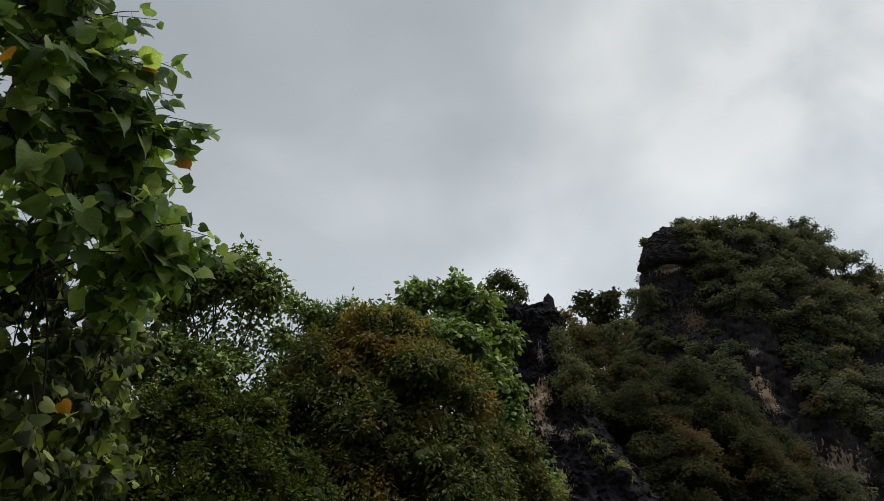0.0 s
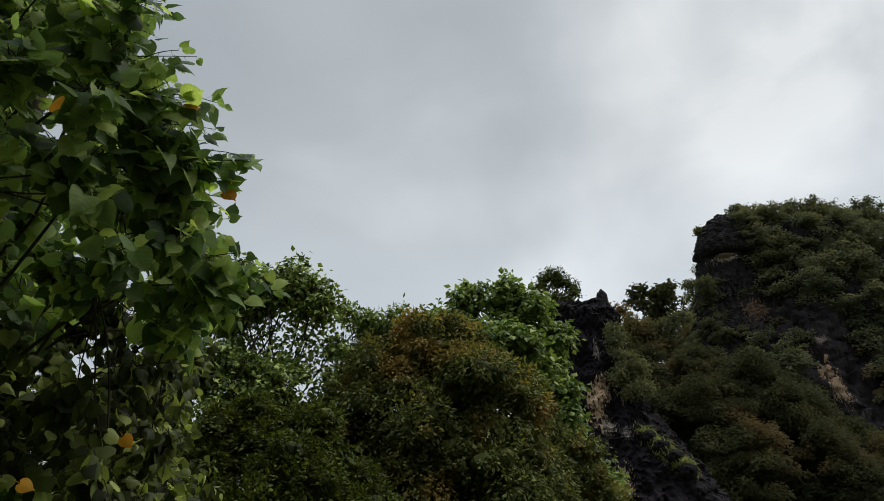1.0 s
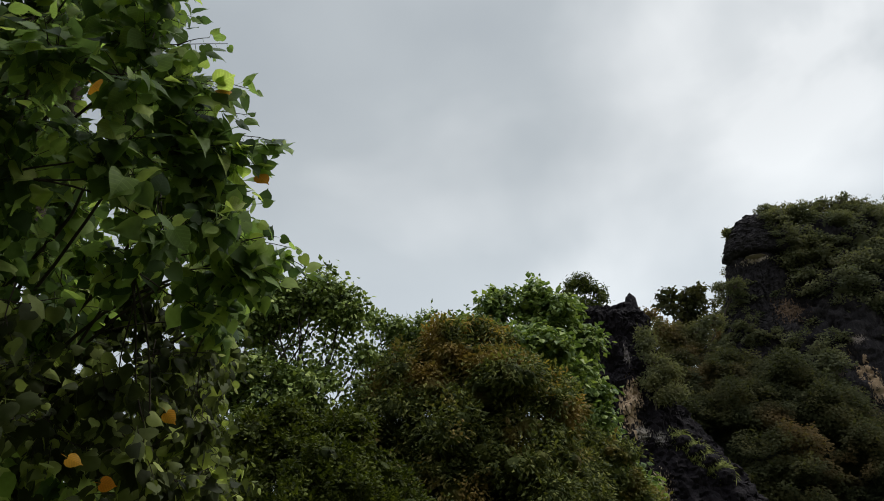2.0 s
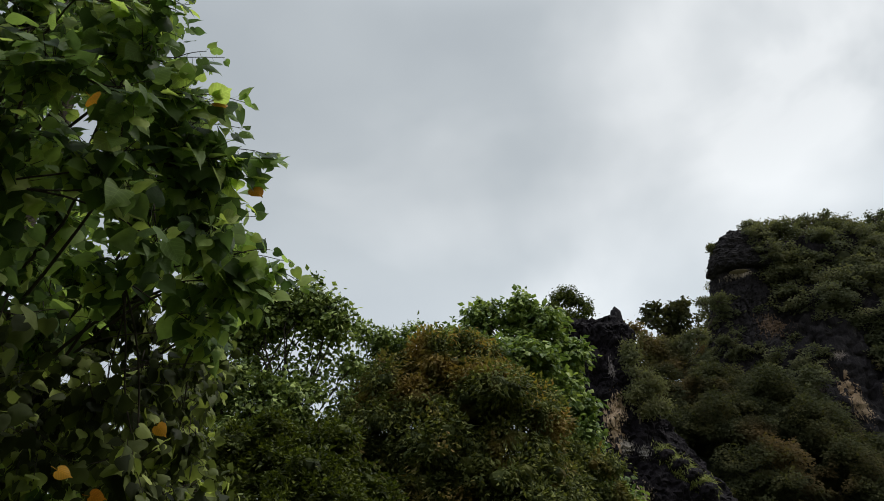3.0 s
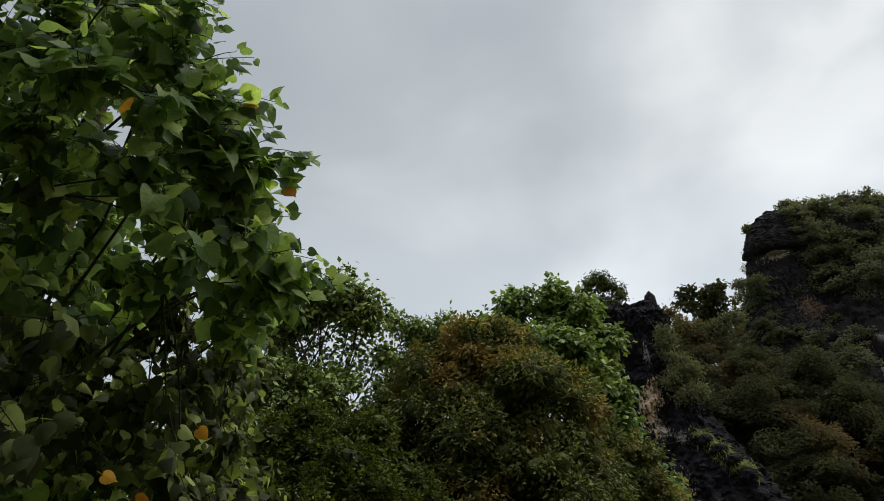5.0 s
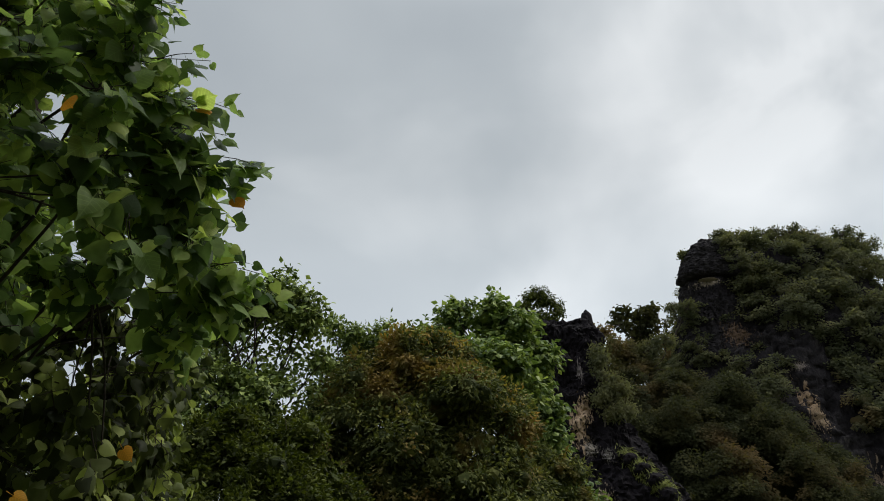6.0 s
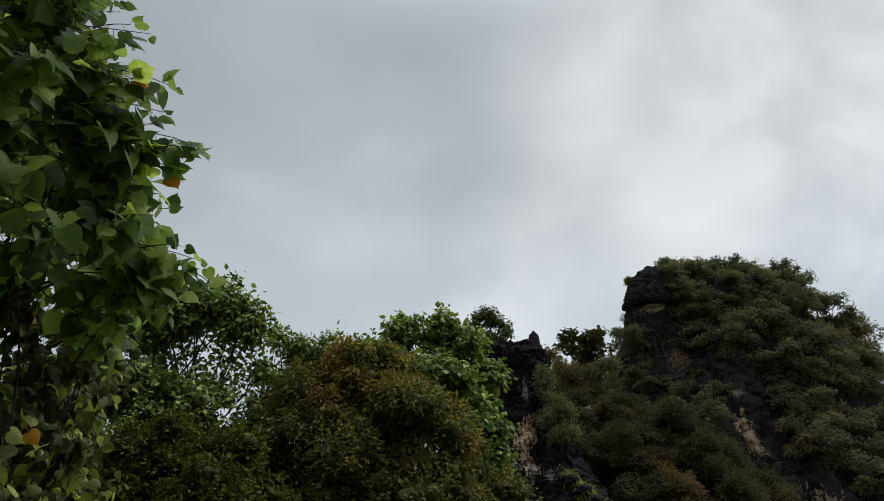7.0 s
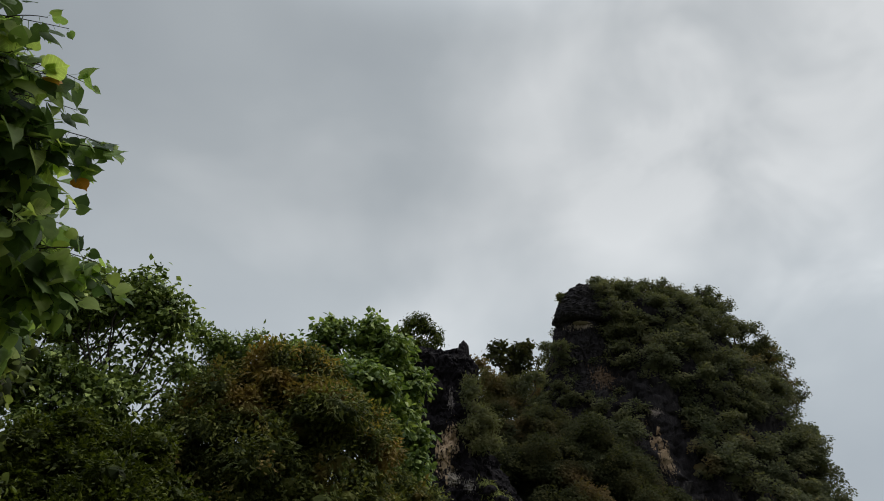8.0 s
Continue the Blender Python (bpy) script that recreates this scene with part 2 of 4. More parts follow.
M_bright = leaf_material("fresh_green_leaves", [(0.2, (0.028, 0.037, 0.0075)), (0.5, (0.061, 0.078, 0.0125)), (0.85, (0.145, 0.165, 0.027))], False, 0.5, 0.28, 0.4, 0.6, gloss=0.1)
M_broad = leaf_material("broad_green_leaves", [(0.2, (0.066, 0.106, 0.031)), (0.5, (0.158, 0.22, 0.06)), (0.85, (0.345, 0.41, 0.112))], False, 0.45, 0.3, 0.35, 0.9, gloss=0.15)
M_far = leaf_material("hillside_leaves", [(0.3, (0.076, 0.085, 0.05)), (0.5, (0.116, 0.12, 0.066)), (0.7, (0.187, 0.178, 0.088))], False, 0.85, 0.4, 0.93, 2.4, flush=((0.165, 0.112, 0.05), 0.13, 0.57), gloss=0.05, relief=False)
# hillside_leaves over again with shade put into the colour, for the dimmer slope
M_far_shaded = leaf_material("shaded_hillside_leaves", [(0.3, (0.03, 0.034, 0.0165)), (0.5, (0.048, 0.051, 0.022)), (0.7, (0.09, 0.081, 0.032))], False, 0.85, 0.4, 0.92, 2.4, flush=((0.12, 0.08, 0.034), 0.13, 0.57), gloss=0.05, relief=False)
M_grass = leaf_material("ledge_grass", [(0.2, (0.15, 0.175, 0.048)), (0.9, (0.37, 0.38, 0.11))], False, 0.6, 0.3, 0.4, 1.0)
M_bark = rough_material("dark_bark", [(0.3, (0.035, 0.028, 0.022)), (0.7, (0.11, 0.09, 0.07))], 9.0, 0.02, stretch=(1, 1, 0.3))
M_soil = rough_material("grassy_soil", [(0.3, (0.03, 0.045, 0.015)), (0.7, (0.10, 0.11, 0.05))], 0.8, 0.1)
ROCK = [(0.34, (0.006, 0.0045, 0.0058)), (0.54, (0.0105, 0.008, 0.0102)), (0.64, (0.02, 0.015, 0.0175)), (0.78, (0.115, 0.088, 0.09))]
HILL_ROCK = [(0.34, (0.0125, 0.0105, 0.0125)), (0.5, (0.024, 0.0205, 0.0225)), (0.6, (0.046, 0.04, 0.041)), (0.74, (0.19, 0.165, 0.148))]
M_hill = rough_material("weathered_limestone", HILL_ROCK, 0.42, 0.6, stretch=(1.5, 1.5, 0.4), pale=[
    ((30.29, 63.60, 19.58), (0.72, 7, 2.5), (0.38, 0.26, 0.16)),
    ((30.46, 63.40, 18.27), (0.72, 7, 1.1), (0.35, 0.25, 0.16)),
    ((30.68, 64.00, 23.92), (0.7, 7, 0.5), (0.26, 0.21, 0.18)),
    ((27.95, 64.00, 20.92), (0.5, 7, 0.9), (0.18, 0.14, 0.11)),
    ((26.42, 66.20, 28.17), (1.6, 6, 1.3), (0.14, 0.09, 0.06)),
    ((34.67, 61.80, 11.84), (1.8, 7, 2.4), (0.27, 0.2, 0.14)),
    ((35.31, 67.40, 33.82), (0.35, 6, 1.5), (0.26, 0.22, 0.19)),
    ((37.47, 67.40, 33.13), (0.4, 6, 1.3), (0.26, 0.22, 0.19)),
    ((24.57, 65.40, 34.15), (1.4, 6, 0.4), (0.36, 0.29, 0.23)),
])
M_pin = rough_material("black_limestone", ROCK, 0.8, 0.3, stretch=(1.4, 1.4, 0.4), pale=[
    ((4.98, 32.00, 10.82), (0.34, 4, 0.8), (0.44, 0.31, 0.2)),
    ((4.6, 32.00, 9.91), (0.42, 4, 1.2), (0.44, 0.31, 0.2)),
    ((4.96, 32.00, 8.92), (0.3, 4, 0.4), (0.34, 0.29, 0.24)),
    ((4.93, 32.00, 12.93), (0.16, 4, 0.6), (0.20, 0.17, 0.16)),
    ((5.67, 32.00, 8.51), (0.25, 4, 0.3), (0.26, 0.23, 0.21)),
    ((5.22, 32.00, 6.41), (0.4, 4, 0.7), (0.42, 0.32, 0.24)),
])
M_ledge = rough_material("fresh_limestone", [(0.3, (0.2, 0.15, 0.115)), (0.7, (0.46, 0.37, 0.29))], 0.9, 0.1)
# grassy_soil scaled down: the woodland's shade is put into the colour
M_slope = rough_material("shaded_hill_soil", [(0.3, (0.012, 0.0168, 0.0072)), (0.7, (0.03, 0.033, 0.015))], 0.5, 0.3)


# ---- shapes ----
rng = np.random.default_rng(7)


def part(name, v, f, mat, parent=None, label="", kind="", smooth=False):
    me = bpy.data.meshes.new(name)
    me.from_pydata(np.asarray(v, dtype=float).tolist(), [], [tuple(q) for q in f] if not isinstance(f, np.ndarray) else f.tolist())
    me.materials.append(mat)
    if smooth:
        me.shade_smooth()
    ob = new(name, me)
    ob.parent = parent
    return tagged(ob, label, kind=kind)


def thing(name, at, label, category, group="", kind=""):
    ob = new(name)
    ob.location = at
    ob.empty_display_size = 0.2
    return tagged(ob, label, category, group, kind)


def settle(parent):
    """Parts are modelled in world metres: keep them there under a parent that stands elsewhere."""
    bpy.context.view_layer.update()
    for ch in parent.children:
        ch.matrix_parent_inverse = parent.matrix_world.inverted()
        for sub in ch.children:
            sub.matrix_parent_inverse = Matrix()


def unit(v):
    return v / np.maximum(np.linalg.norm(v, axis=-1, keepdims=True), 1e-9)


def tube(points, radii, sides=6):
    """A tapering limb along a bent line."""
    pts, v, f = np.asarray(points, float), [], []
    for i, p in enumerate(pts):
        d = unit(pts[min(i + 1, len(pts) - 1)] - pts[max(i - 1, 0)])
        s = unit(np.cross(d, (0.31, 0.87, 0.38)))
        u = np.cross(s, d)
        for k in range(sides):
            q = 2 * math.pi * k / sides
            v.append(p + radii[i] * (math.cos(q) * s + math.sin(q) * u))
    for i in range(len(pts) - 1):
        for k in range(sides):
            j = (k + 1) % sides
            f.append((i * sides + k, i * sides + j, (i + 1) * sides + j, (i + 1) * sides + k))
    f.append(tuple(range((len(pts) - 1) * sides, len(pts) * sides)))
    return v, f


def limb(a, b, ra, rb, bend=0.12, steps=6, sides=6, sag=0.0):
    a, b = np.asarray(a, float), np.asarray(b, float)
    t = np.linspace(0, 1, steps)[:, None]
    off = rng.normal(0, 1, 3) * bend * np.linalg.norm(b - a)
    off2 = rng.normal(0, 1, 3) * bend * 0.4 * np.linalg.norm(b - a)
    line = a + (b - a) * t + off * np.sin(np.pi * t) + off2 * np.sin(2 * np.pi * t) + np.array((0, 0, -sag)) * np.sin(np.pi * t)
    return tube(line, ra + (rb - ra) * t[:, 0] ** 0.8, sides)


def joined(pieces):
    v, f = [], []
    for pv, pf in pieces:
        o = len(v)
        v.extend(pv)
        f.extend(tuple(i + o for i in q) for q in pf)
    return v, f


def heart(fold, curl, width=1.0, stalk=0.45):
    """A heart-shaped leaf with a drip tip, folded along its midrib, on its stalk. x across, y to the tip."""
    half = [(0.2, -0.08), (0.43, 0.01), (0.54, 0.24), (0.48, 0.5), (0.29, 0.75), (0.08, 0.93)]
    rib = [(0, 0.06), (0, 0.36), (0, 0.7), (0, 1.13)]
    def lift(x, y):
        return (x * width, y, -fold * abs(x) ** 1.2 - curl * y * y + 0.05 * math.sin(9 * y) * abs(x))
    v = [lift(*p) for p in rib] + [lift(*p) for p in half] + [lift(-x, y) for x, y in half]
    f = []
    for o in (4, 10):
        s = [(0, o, o + 1), (0, o + 1, o + 2), (0, o + 2, 1), (1, o + 2, o + 3), (1, o + 3, o + 4), (1, o + 4, 2), (2, o + 4, o + 5), (2, o + 5, 3)]
        f += s if o == 4 else [q[::-1] for q in s]
    w = 0.014
    v += [(-w, 0.06, 0), (w, 0.06, 0), (w, -stalk, stalk * 0.35), (-w, -stalk, stalk * 0.35)]
    f += [(16, 17, 18), (16, 18, 19)]
    return np.array(v), np.array(f)


def blade(fold, curl, width):
    """A small plain leaf, folded along its midrib."""
    v = np.array([(0, 0, 0), (width * 0.5, 0.42, -fold), (0, 0.5, 0), (-width * 0.5, 0.42, -fold), (0, 1, -curl)])
    return v, np.array([(0, 1, 2), (1, 4, 2), (0, 2, 3), (3, 2, 4)])


def kite(fold, width):
    v = np.array([(0, 0, 0), (width * 0.5, 0.5, -fold), (0, 1, 0), (-width * 0.5, 0.5, -fold * 0.6)])
    return v, np.array([(0, 1, 2), (0, 2, 3)])


HEARTS = [heart(0.2, 0.1), heart(0.05, 0.3, 0.95), heart(-0.22, 0.18, 0.92), heart(0.5, 0.35, 1.0), heart(0.12, -0.12, 1.0), heart(-0.45, 0.4, 0.95)]
OVALS = [blade(0.12, 0.12, 0.5), blade(-0.1, 0.2, 0.42), blade(0.2, 0.05, 0.6)]
ROUNDS = [blade(0.15, 0.15, 0.8), blade(-0.12, 0.1, 0.7), blade(0.1, 0.25, 0.85)]
KITES = [kite(0.15, 0.6), kite(-0.12, 0.5), kite(0.2, 0.8)]
GRASS = [kite(0.02, 0.1), kite(-0.03, 0.07), kite(0.04, 0.085)]
BLADES = [kite(0.16, 0.5), kite(-0.12, 0.42), kite(0.22, 0.6)]
TUFTS = [kite(0.18, 0.85), kite(-0.15, 0.7), kite(0.25, 1.0)]


def turn_leaves(pos, out, droop, spread):
    """Leaf axes and faces: tips point outwards and hang, faces look up and out."""
    n = len(pos)
    axis = unit(out * 0.8 + rng.normal(0, spread, (n, 3)) + np.array((0, 0, -1.0)) * np.asarray(droop).reshape(-1, 1))
    face = unit(np.array((0, 0, 0.7)) + out * 0.8 + rng.normal(0, spread, (n, 3)))
    side = unit(np.cross(axis, face))
    return axis, side, np.cross(side, axis)


def leaf_mass(pos, axis, side, face, size, shapes):
    """All leaves of one crown as one sheet of triangles."""
    v, f, o = [], [], 0
    which = rng.integers(0, len(shapes), len(pos))
    for k, (sv, sf) in enumerate(shapes):
        i = np.nonzero(which == k)[0]
        if not len(i):
            continue
        s = size[i][:, None, None]
        q = pos[i][:, None] + s * (sv[None, :, 0:1] * side[i][:, None] + sv[None, :, 1:2] * axis[i][:, None] + sv[None, :, 2:3] * face[i][:, None])
        v.append(q.reshape(-1, 3))
        f.append((sf[None] + (np.arange(len(i)) * len(sv))[:, None, None] + o).reshape(-1, 3))
        o += len(i) * len(sv)
    return np.concatenate(v), np.concatenate(f)


def sprays(clumps, per_area, reach, inner=0.45, least=5):
    """Twig ends spread through the outer shell of each clump, and the way outwards there."""
    pos, out, who = [], [], []
    for k, (x, y, z, r) in enumerate(clumps):
        n = max(least, int(per_area * r * r))
        d = unit(rng.normal(0, 1, (n, 3)))
        rad = r * (inner + (1.08 - inner) * rng.random(n) ** 0.6) * (1 + 0.22 * np.sin(d[:, 0] * 5 + k) * np.cos(d[:, 2] * 4 + 2 * k))
        pos.append(np.array((x, y, z)) + d * rad[:, None] * np.array((1, 1, reach)))
        out.append(d)
        who.append(np.full(n, k))
    return np.concatenate(pos), np.concatenate(out), np.concatenate(who)


def lumpy(clumps, n, share, spread):
    """Break every clump into rounded heads that stand on its outside."""
    heads = []
    for x, y, z, r in clumps:
        d = unit(rng.normal(0, 1, (n, 3)) + np.array((0, 0, 0.25)))
        for q in d:
            heads.append((x + q[0] * r * spread, y + q[1] * r * spread, z + q[2] * r * spread * 0.85, r * share * (0.65 + 0.6 * rng.random())))
    return heads


def foliage(clumps, per_area, leaves, spread_r, size, shapes, droop=0.4, squash=0.85, inner=0.45, jitter=0.45, upper=-2.0):
    """Leaves in tufts round the twig ends. Returns the sheet and the twig ends."""
    tip, out, who = sprays(clumps, per_area, squash, inner)
    up = out[:, 2] > upper
    tip, out, who = tip[up], out[up], who[up]
    n = len(tip)
    pos = np.repeat(tip, leaves, 0) + rng.normal(0, 1, (n * leaves, 3)) * spread_r
    o = unit(np.repeat(out, leaves, 0) + rng.normal(0, 0.35, (n * leaves, 3)))
    ax, sd, fc = turn_leaves(pos, o, droop, jitter)
    s = size * (0.6 + 0.7 * rng.random(len(pos)))
    return leaf_mass(pos, ax, sd, fc, s, shapes), tip, who


def leaf_area(shapes, size):
    a = [0.5 * np.linalg.norm(np.cross(v[f[:, 1]] - v[f[:, 0]], v[f[:, 2]] - v[f[:, 0]]), axis=1).sum() for v, f in shapes]
    return float(np.mean(a)) * size * size


TINY = bmesh.new()
bmesh.ops.create_icosphere(TINY, subdivisions=2, radius=1)
TINY_V = [p.co.normalized() for p in TINY.verts]
TINY_F = [tuple(q.index for q in face.verts) for face in TINY.faces]
TINY.free()


def thicket(clumps, share, squash=0.85):
    """The matted inside of dense clumps, crumpled all over."""
    pieces = []
    for x, y, z, r in clumps:
        v = []
        for n in TINY_V:
            d = share * r * (1 + 0.45 * fbm((n.x * 3.1 + x * 3, n.y * 3.1 + y * 3, n.z * 3.1 + z * 3), 4))
            v.append((x + n.x * d, y + n.y * d, z + n.z * d * squash))
        pieces.append((v, TINY_F))
    return joined(pieces)


def wood(base, clumps, tip, who, trunk_r, twig_every=3, twig_r=0.006, lean=0.1):
    """Trunk, boughs to every clump and twigs out to the leaves."""
    base = np.asarray(base, float)
    cs = np.array([c[:3] for c in clumps])
    top = cs.mean(0)
    fork = base + (top - base) * 0.55
    trunk = limb(base, fork, trunk_r, trunk_r * 0.6, lean * 0.5, 8, 9)
    boughs = []
    for k, c in enumerate(cs):
        boughs.append(limb(fork + rng.normal(0, 0.03, 3), c, trunk_r * 0.42, twig_r * 2.2, 0.1, 7, 6))
    twigs = [limb(cs[who[i]], tip[i], twig_r * 1.8, twig_r * 0.6, 0.1, 3, 3) for i in range(0, len(tip), twig_every)]
    return trunk, boughs, joined(twigs)


def tree(name, base, clumps, label, category, mat, trunk_r, per_area, leaves, spread_r, size, shapes, twig_every=3, twig_r=0.006, group="", cover=0.0, young=None, thin=None, heads=None, inside=0.6, **kw):
    """A tree or bush. heads: each clump breaks into rounded heads; cover: how many leaves lie over one another there."""
    t = thing(name, base, label, category, group)
    if heads:
        per_area = cover * 9.8 / (leaf_area(shapes, size) * leaves)
        lumps = lumpy(clumps, *heads)
        (v, f), tip, who = foliage(lumps, per_area, leaves, spread_r, size, shapes, upper=-0.55, **kw)
        who = who // heads[0]
        if inside:
            part("inner_thicket", *thicket(lumps, inside), mat, t, kind="stuff")
    else:
        (v, f), tip, who = foliage(clumps, per_area, leaves, spread_r, size, shapes, **kw)
    tr, bo, tw = wood(base, clumps, tip, who, trunk_r, twig_every, twig_r)
    part("trunk", *tr, M_bark, t, smooth=True)
    for q in bo:
        part("bough", *q, M_bark, t, smooth=True)
    part("twigwork", *tw, M_bark, t, kind="stuff")
    part("crown", v, f, mat, t, kind="stuff")
    if thin:
        (v, f), tip, who = foliage(thin, per_area * 0.36, leaves, spread_r * 2.2, size * 0.92, shapes, **{**kw, "inner": 0.1})
        part("sparse_foliage", v, f, mat, t, kind="stuff")
        part("twigwork", *joined([limb(thin[who[i]][:3], tip[i], twig_r * 1.4, twig_r * 0.6, 0.1, 3, 3) for i in range(0, len(tip), 6)]), M_bark, t, kind="stuff")
    if young:
        some = [q for i, q in enumerate(lumps) if i // heads[0] in young]
        (v, f), _, _ = foliage(some, per_area * 0.42, leaves, spread_r, size, shapes, upper=0.3, **{**kw, "inner": 0.92})
        part("young_growth", v, f, M_young, t, "olive-brown young leaves at the tips", kind="stuff")
    settle(t)
    return t


def fbm(p, octaves=4, ridged=False):
    s, a, tot = 0.0, 1.0, 0.0
    q = Vector(p)
    for _ in range(octaves):
        n = noise.noise(q)
        s += a * ((1 - 2 * abs(n)) if ridged else n)
        tot += a
        a *= 0.5
        q = q * 2.1
    return s / tot


def crag(rows, cols, lift, freq, depth, power=2.6, squeeze=(1, 1, 0.45)):
    """A rock body lofted through levels (z, left, right, front, back), with ridges, flutes and ledges."""
    rows = np.array(rows, float)
    zs = np.linspace(rows[0, 0], rows[-1, 0], lift)
    lev = [np.interp(zs, rows[:, 0], rows[:, k]) for k in range(1, 5)]
    v, f = [], []
    for i, z in enumerate(zs):
        l, r, fr, bk = (lev[k][i] for k in range(4))
        cx, cy, hx, hy = (l + r) / 2, (fr + bk) / 2, (r - l) / 2, (bk - fr) / 2
        for k in range(cols):
            a = 2 * math.pi * k / cols
            c, s = math.cos(a), math.sin(a)
            e = (abs(c) ** power + abs(s) ** power) ** (-1 / power)
            x, y = cx + hx * c * e, cy + hy * s * e
            q = (x * freq * squeeze[0], y * freq * squeeze[1], z * freq * squeeze[2])
            d = depth * (fbm(q, 5, True) * 0.9 + 0.8 * fbm((q[0] * 3.1, q[1] * 3.1, q[2] * 4.0 + 9), 4) + 0.5 * fbm((q[0] * 9, q[1] * 9, q[2] * 12 + 3), 3, True))
            x, y = x + d * c, y + d * s
            v.append((x, y, z + 0.5 * depth * fbm((x * freq * 2, y * freq * 2, z * freq * 2 + 5), 3)))
    for i in range(lift - 1):
        for k in range(cols):
            j = (k + 1) % cols
            f.append((i * cols + k, i * cols + j, (i + 1) * cols + j, (i + 1) * cols + k))
    n = len(v)
    v.append(tuple(np.mean(np.array(v[-cols:]), 0)))
    f += [((lift - 1) * cols + k, (lift - 1) * cols + (k + 1) % cols, n) for k in range(cols)]
    return v, f


def surface_points(v, f, n, keep):
    """Random places on a mesh with their normals, where keep(p, n) says yes."""
    v = np.array(v)
    tri = np.array([(q[0], q[i], q[i + 1]) for q in f for i in range(1, len(q) - 1)])
    a, b, c = v[tri[:, 0]], v[tri[:, 1]], v[tri[:, 2]]
    cr = np.cross(b - a, c - a)
    area = np.linalg.norm(cr, axis=1)
    pick = rng.choice(len(tri), n, p=area / area.sum())
    u, w = rng.random((2, n))
    flip = u + w > 1
    u[flip], w[flip] = 1 - u[flip], 1 - w[flip]
    p = a[pick] + (b - a)[pick] * u[:, None] + (c - a)[pick] * w[:, None]
    nn = unit(cr[pick])
    ok = keep(p, nn)
    return p[ok], nn[ok]


# ---- ground ----
gv, gf = [], []
STEPS = [-3000, -800, -200, -60, -25, -10, -4, 0, 4, 8, 12, 18, 25, 40, 70, 120, 300, 900, 3000]
for y in STEPS:
    for x in STEPS:
        near = math.exp(-(x * x + y * y) / 2500)
        gv.append((x, y, 0.12 * noise.noise((x * 0.15, y * 0.15, 0)) * near))
m = len(STEPS)
for i in range(m - 1):
    for k in range(m - 1):
        gf.append((i * m + k, i * m + k + 1, (i + 1) * m + k + 1, (i + 1) * m + k))
tagged(part("ground", gv, gf, M_soil, smooth=True), "rough grassy soil at the foot of the hills", "ground", kind="structure")

# ---- limestone hill ----
HILL = [
    (-0.5, 13, 55.0, 58, 96), (10, 17, 52.8, 61, 95), (18, 20.3, 50.8, 63, 93), (25, 22.8, 49.6, 65, 91), (30.5, 24.6, 48.2, 66.5, 89), (33.5, 26.0, 46.4, 67.6, 87),
    (35, 26.4, 44.8, 67.8, 86), (37.6, 27.4, 43.0, 68, 84), (39.0, 28.8, 41.2, 69, 82), (39.8, 31.0, 39.6, 71, 80),
]
hill = thing("limestone_hill", (36, 76, 0), "steep dark limestone hill overgrown with shrubs and small trees", "hill")
hv, hf = crag(HILL, 330, 200, 0.22, 1.9, squeeze=(1, 1, 0.3))
part("rock_face", hv, hf, M_hill, hill, smooth=True)
settle(hill)


def boulder(center, radii, freq, depth, level=4):
    bm = bmesh.new()
    bmesh.ops.create_icosphere(bm, subdivisions=level, radius=1)
    v = []
    for p in bm.verts:
        n = p.co.normalized()
        d = 1 + depth * fbm(n * freq, 4, True)
        v.append((center[0] + n.x * radii[0] * d, center[1] + n.y * radii[1] * d, center[2] + n.z * radii[2] * d))
    f = [tuple(q.index for q in face.verts) for face in bm.faces]
    bm.free()
    return v, f


NECK = [(18, 20.0, 29, 64.8, 72), (28, 21.9, 28, 66, 71.2), (30, 22.3, 27.6, 66.2, 71), (32.5, 23.1, 27.4, 66.3, 70.6), (34.6, 23.4, 27, 66.4, 70.4), (35.3, 23.7, 27, 66.6, 70.2)]
bv, bf = crag(NECK, 130, 120, 0.55, 0.8, 2.8, (1, 1, 0.35))
part("buttress", bv, bf, M_hill, hill, "black rock buttress under the crag")
NOSE = [(35.0, 23.1, 28.4, 65.6, 68.8), (35.25, 22.5, 28.4, 65.3, 68.8), (36.4, 22.8, 28.4, 65.2, 68.8), (38.2, 23.6, 28.4, 65.5, 68.8), (39.3, 24.5, 28.4, 66.0, 68.8), (39.8, 25.2, 28.0, 66.4, 68.6), (39.95, 26.4, 27.6, 67, 68.4)]
nv, nf = crag(NOSE, 90, 50, 0.75, 0.46, 3.8, (1, 1, 0.8))
part("overhanging_crag", nv, nf + [tuple(range(89, -1, -1))], M_hill, hill, "black overhanging crag")
part("pale_ledge", *boulder((24.73, 65.60, 34.39), (0.75, 0.5, 0.08), 3.2, 0.55, 3), M_ledge, hill, "pale broken ledge")
settle(hill)


SMALL = bmesh.new()
bmesh.ops.create_icosphere(SMALL, subdivisions=2, radius=1)
SMALL_V = np.array([tuple(p.co.normalized()) for p in SMALL.verts])
SMALL_F = np.array([tuple(q.index for q in face.verts) for face in SMALL.faces])
SMALL.free()


def thicket_fast(clumps, share):
    c = np.array(clumps)
    d = share * c[:, 3:4] * (1 + 0.13 * rng.normal(0, 1, (len(c), len(SMALL_V))))
    v = c[:, None, :3] + SMALL_V[None] * d[:, :, None] * np.array((1, 1, 0.8))
    f = SMALL_F[None] + (np.arange(len(c)) * len(SMALL_V))[:, None, None]
    return v.reshape(-1, 3), f.reshape(-1, 3)


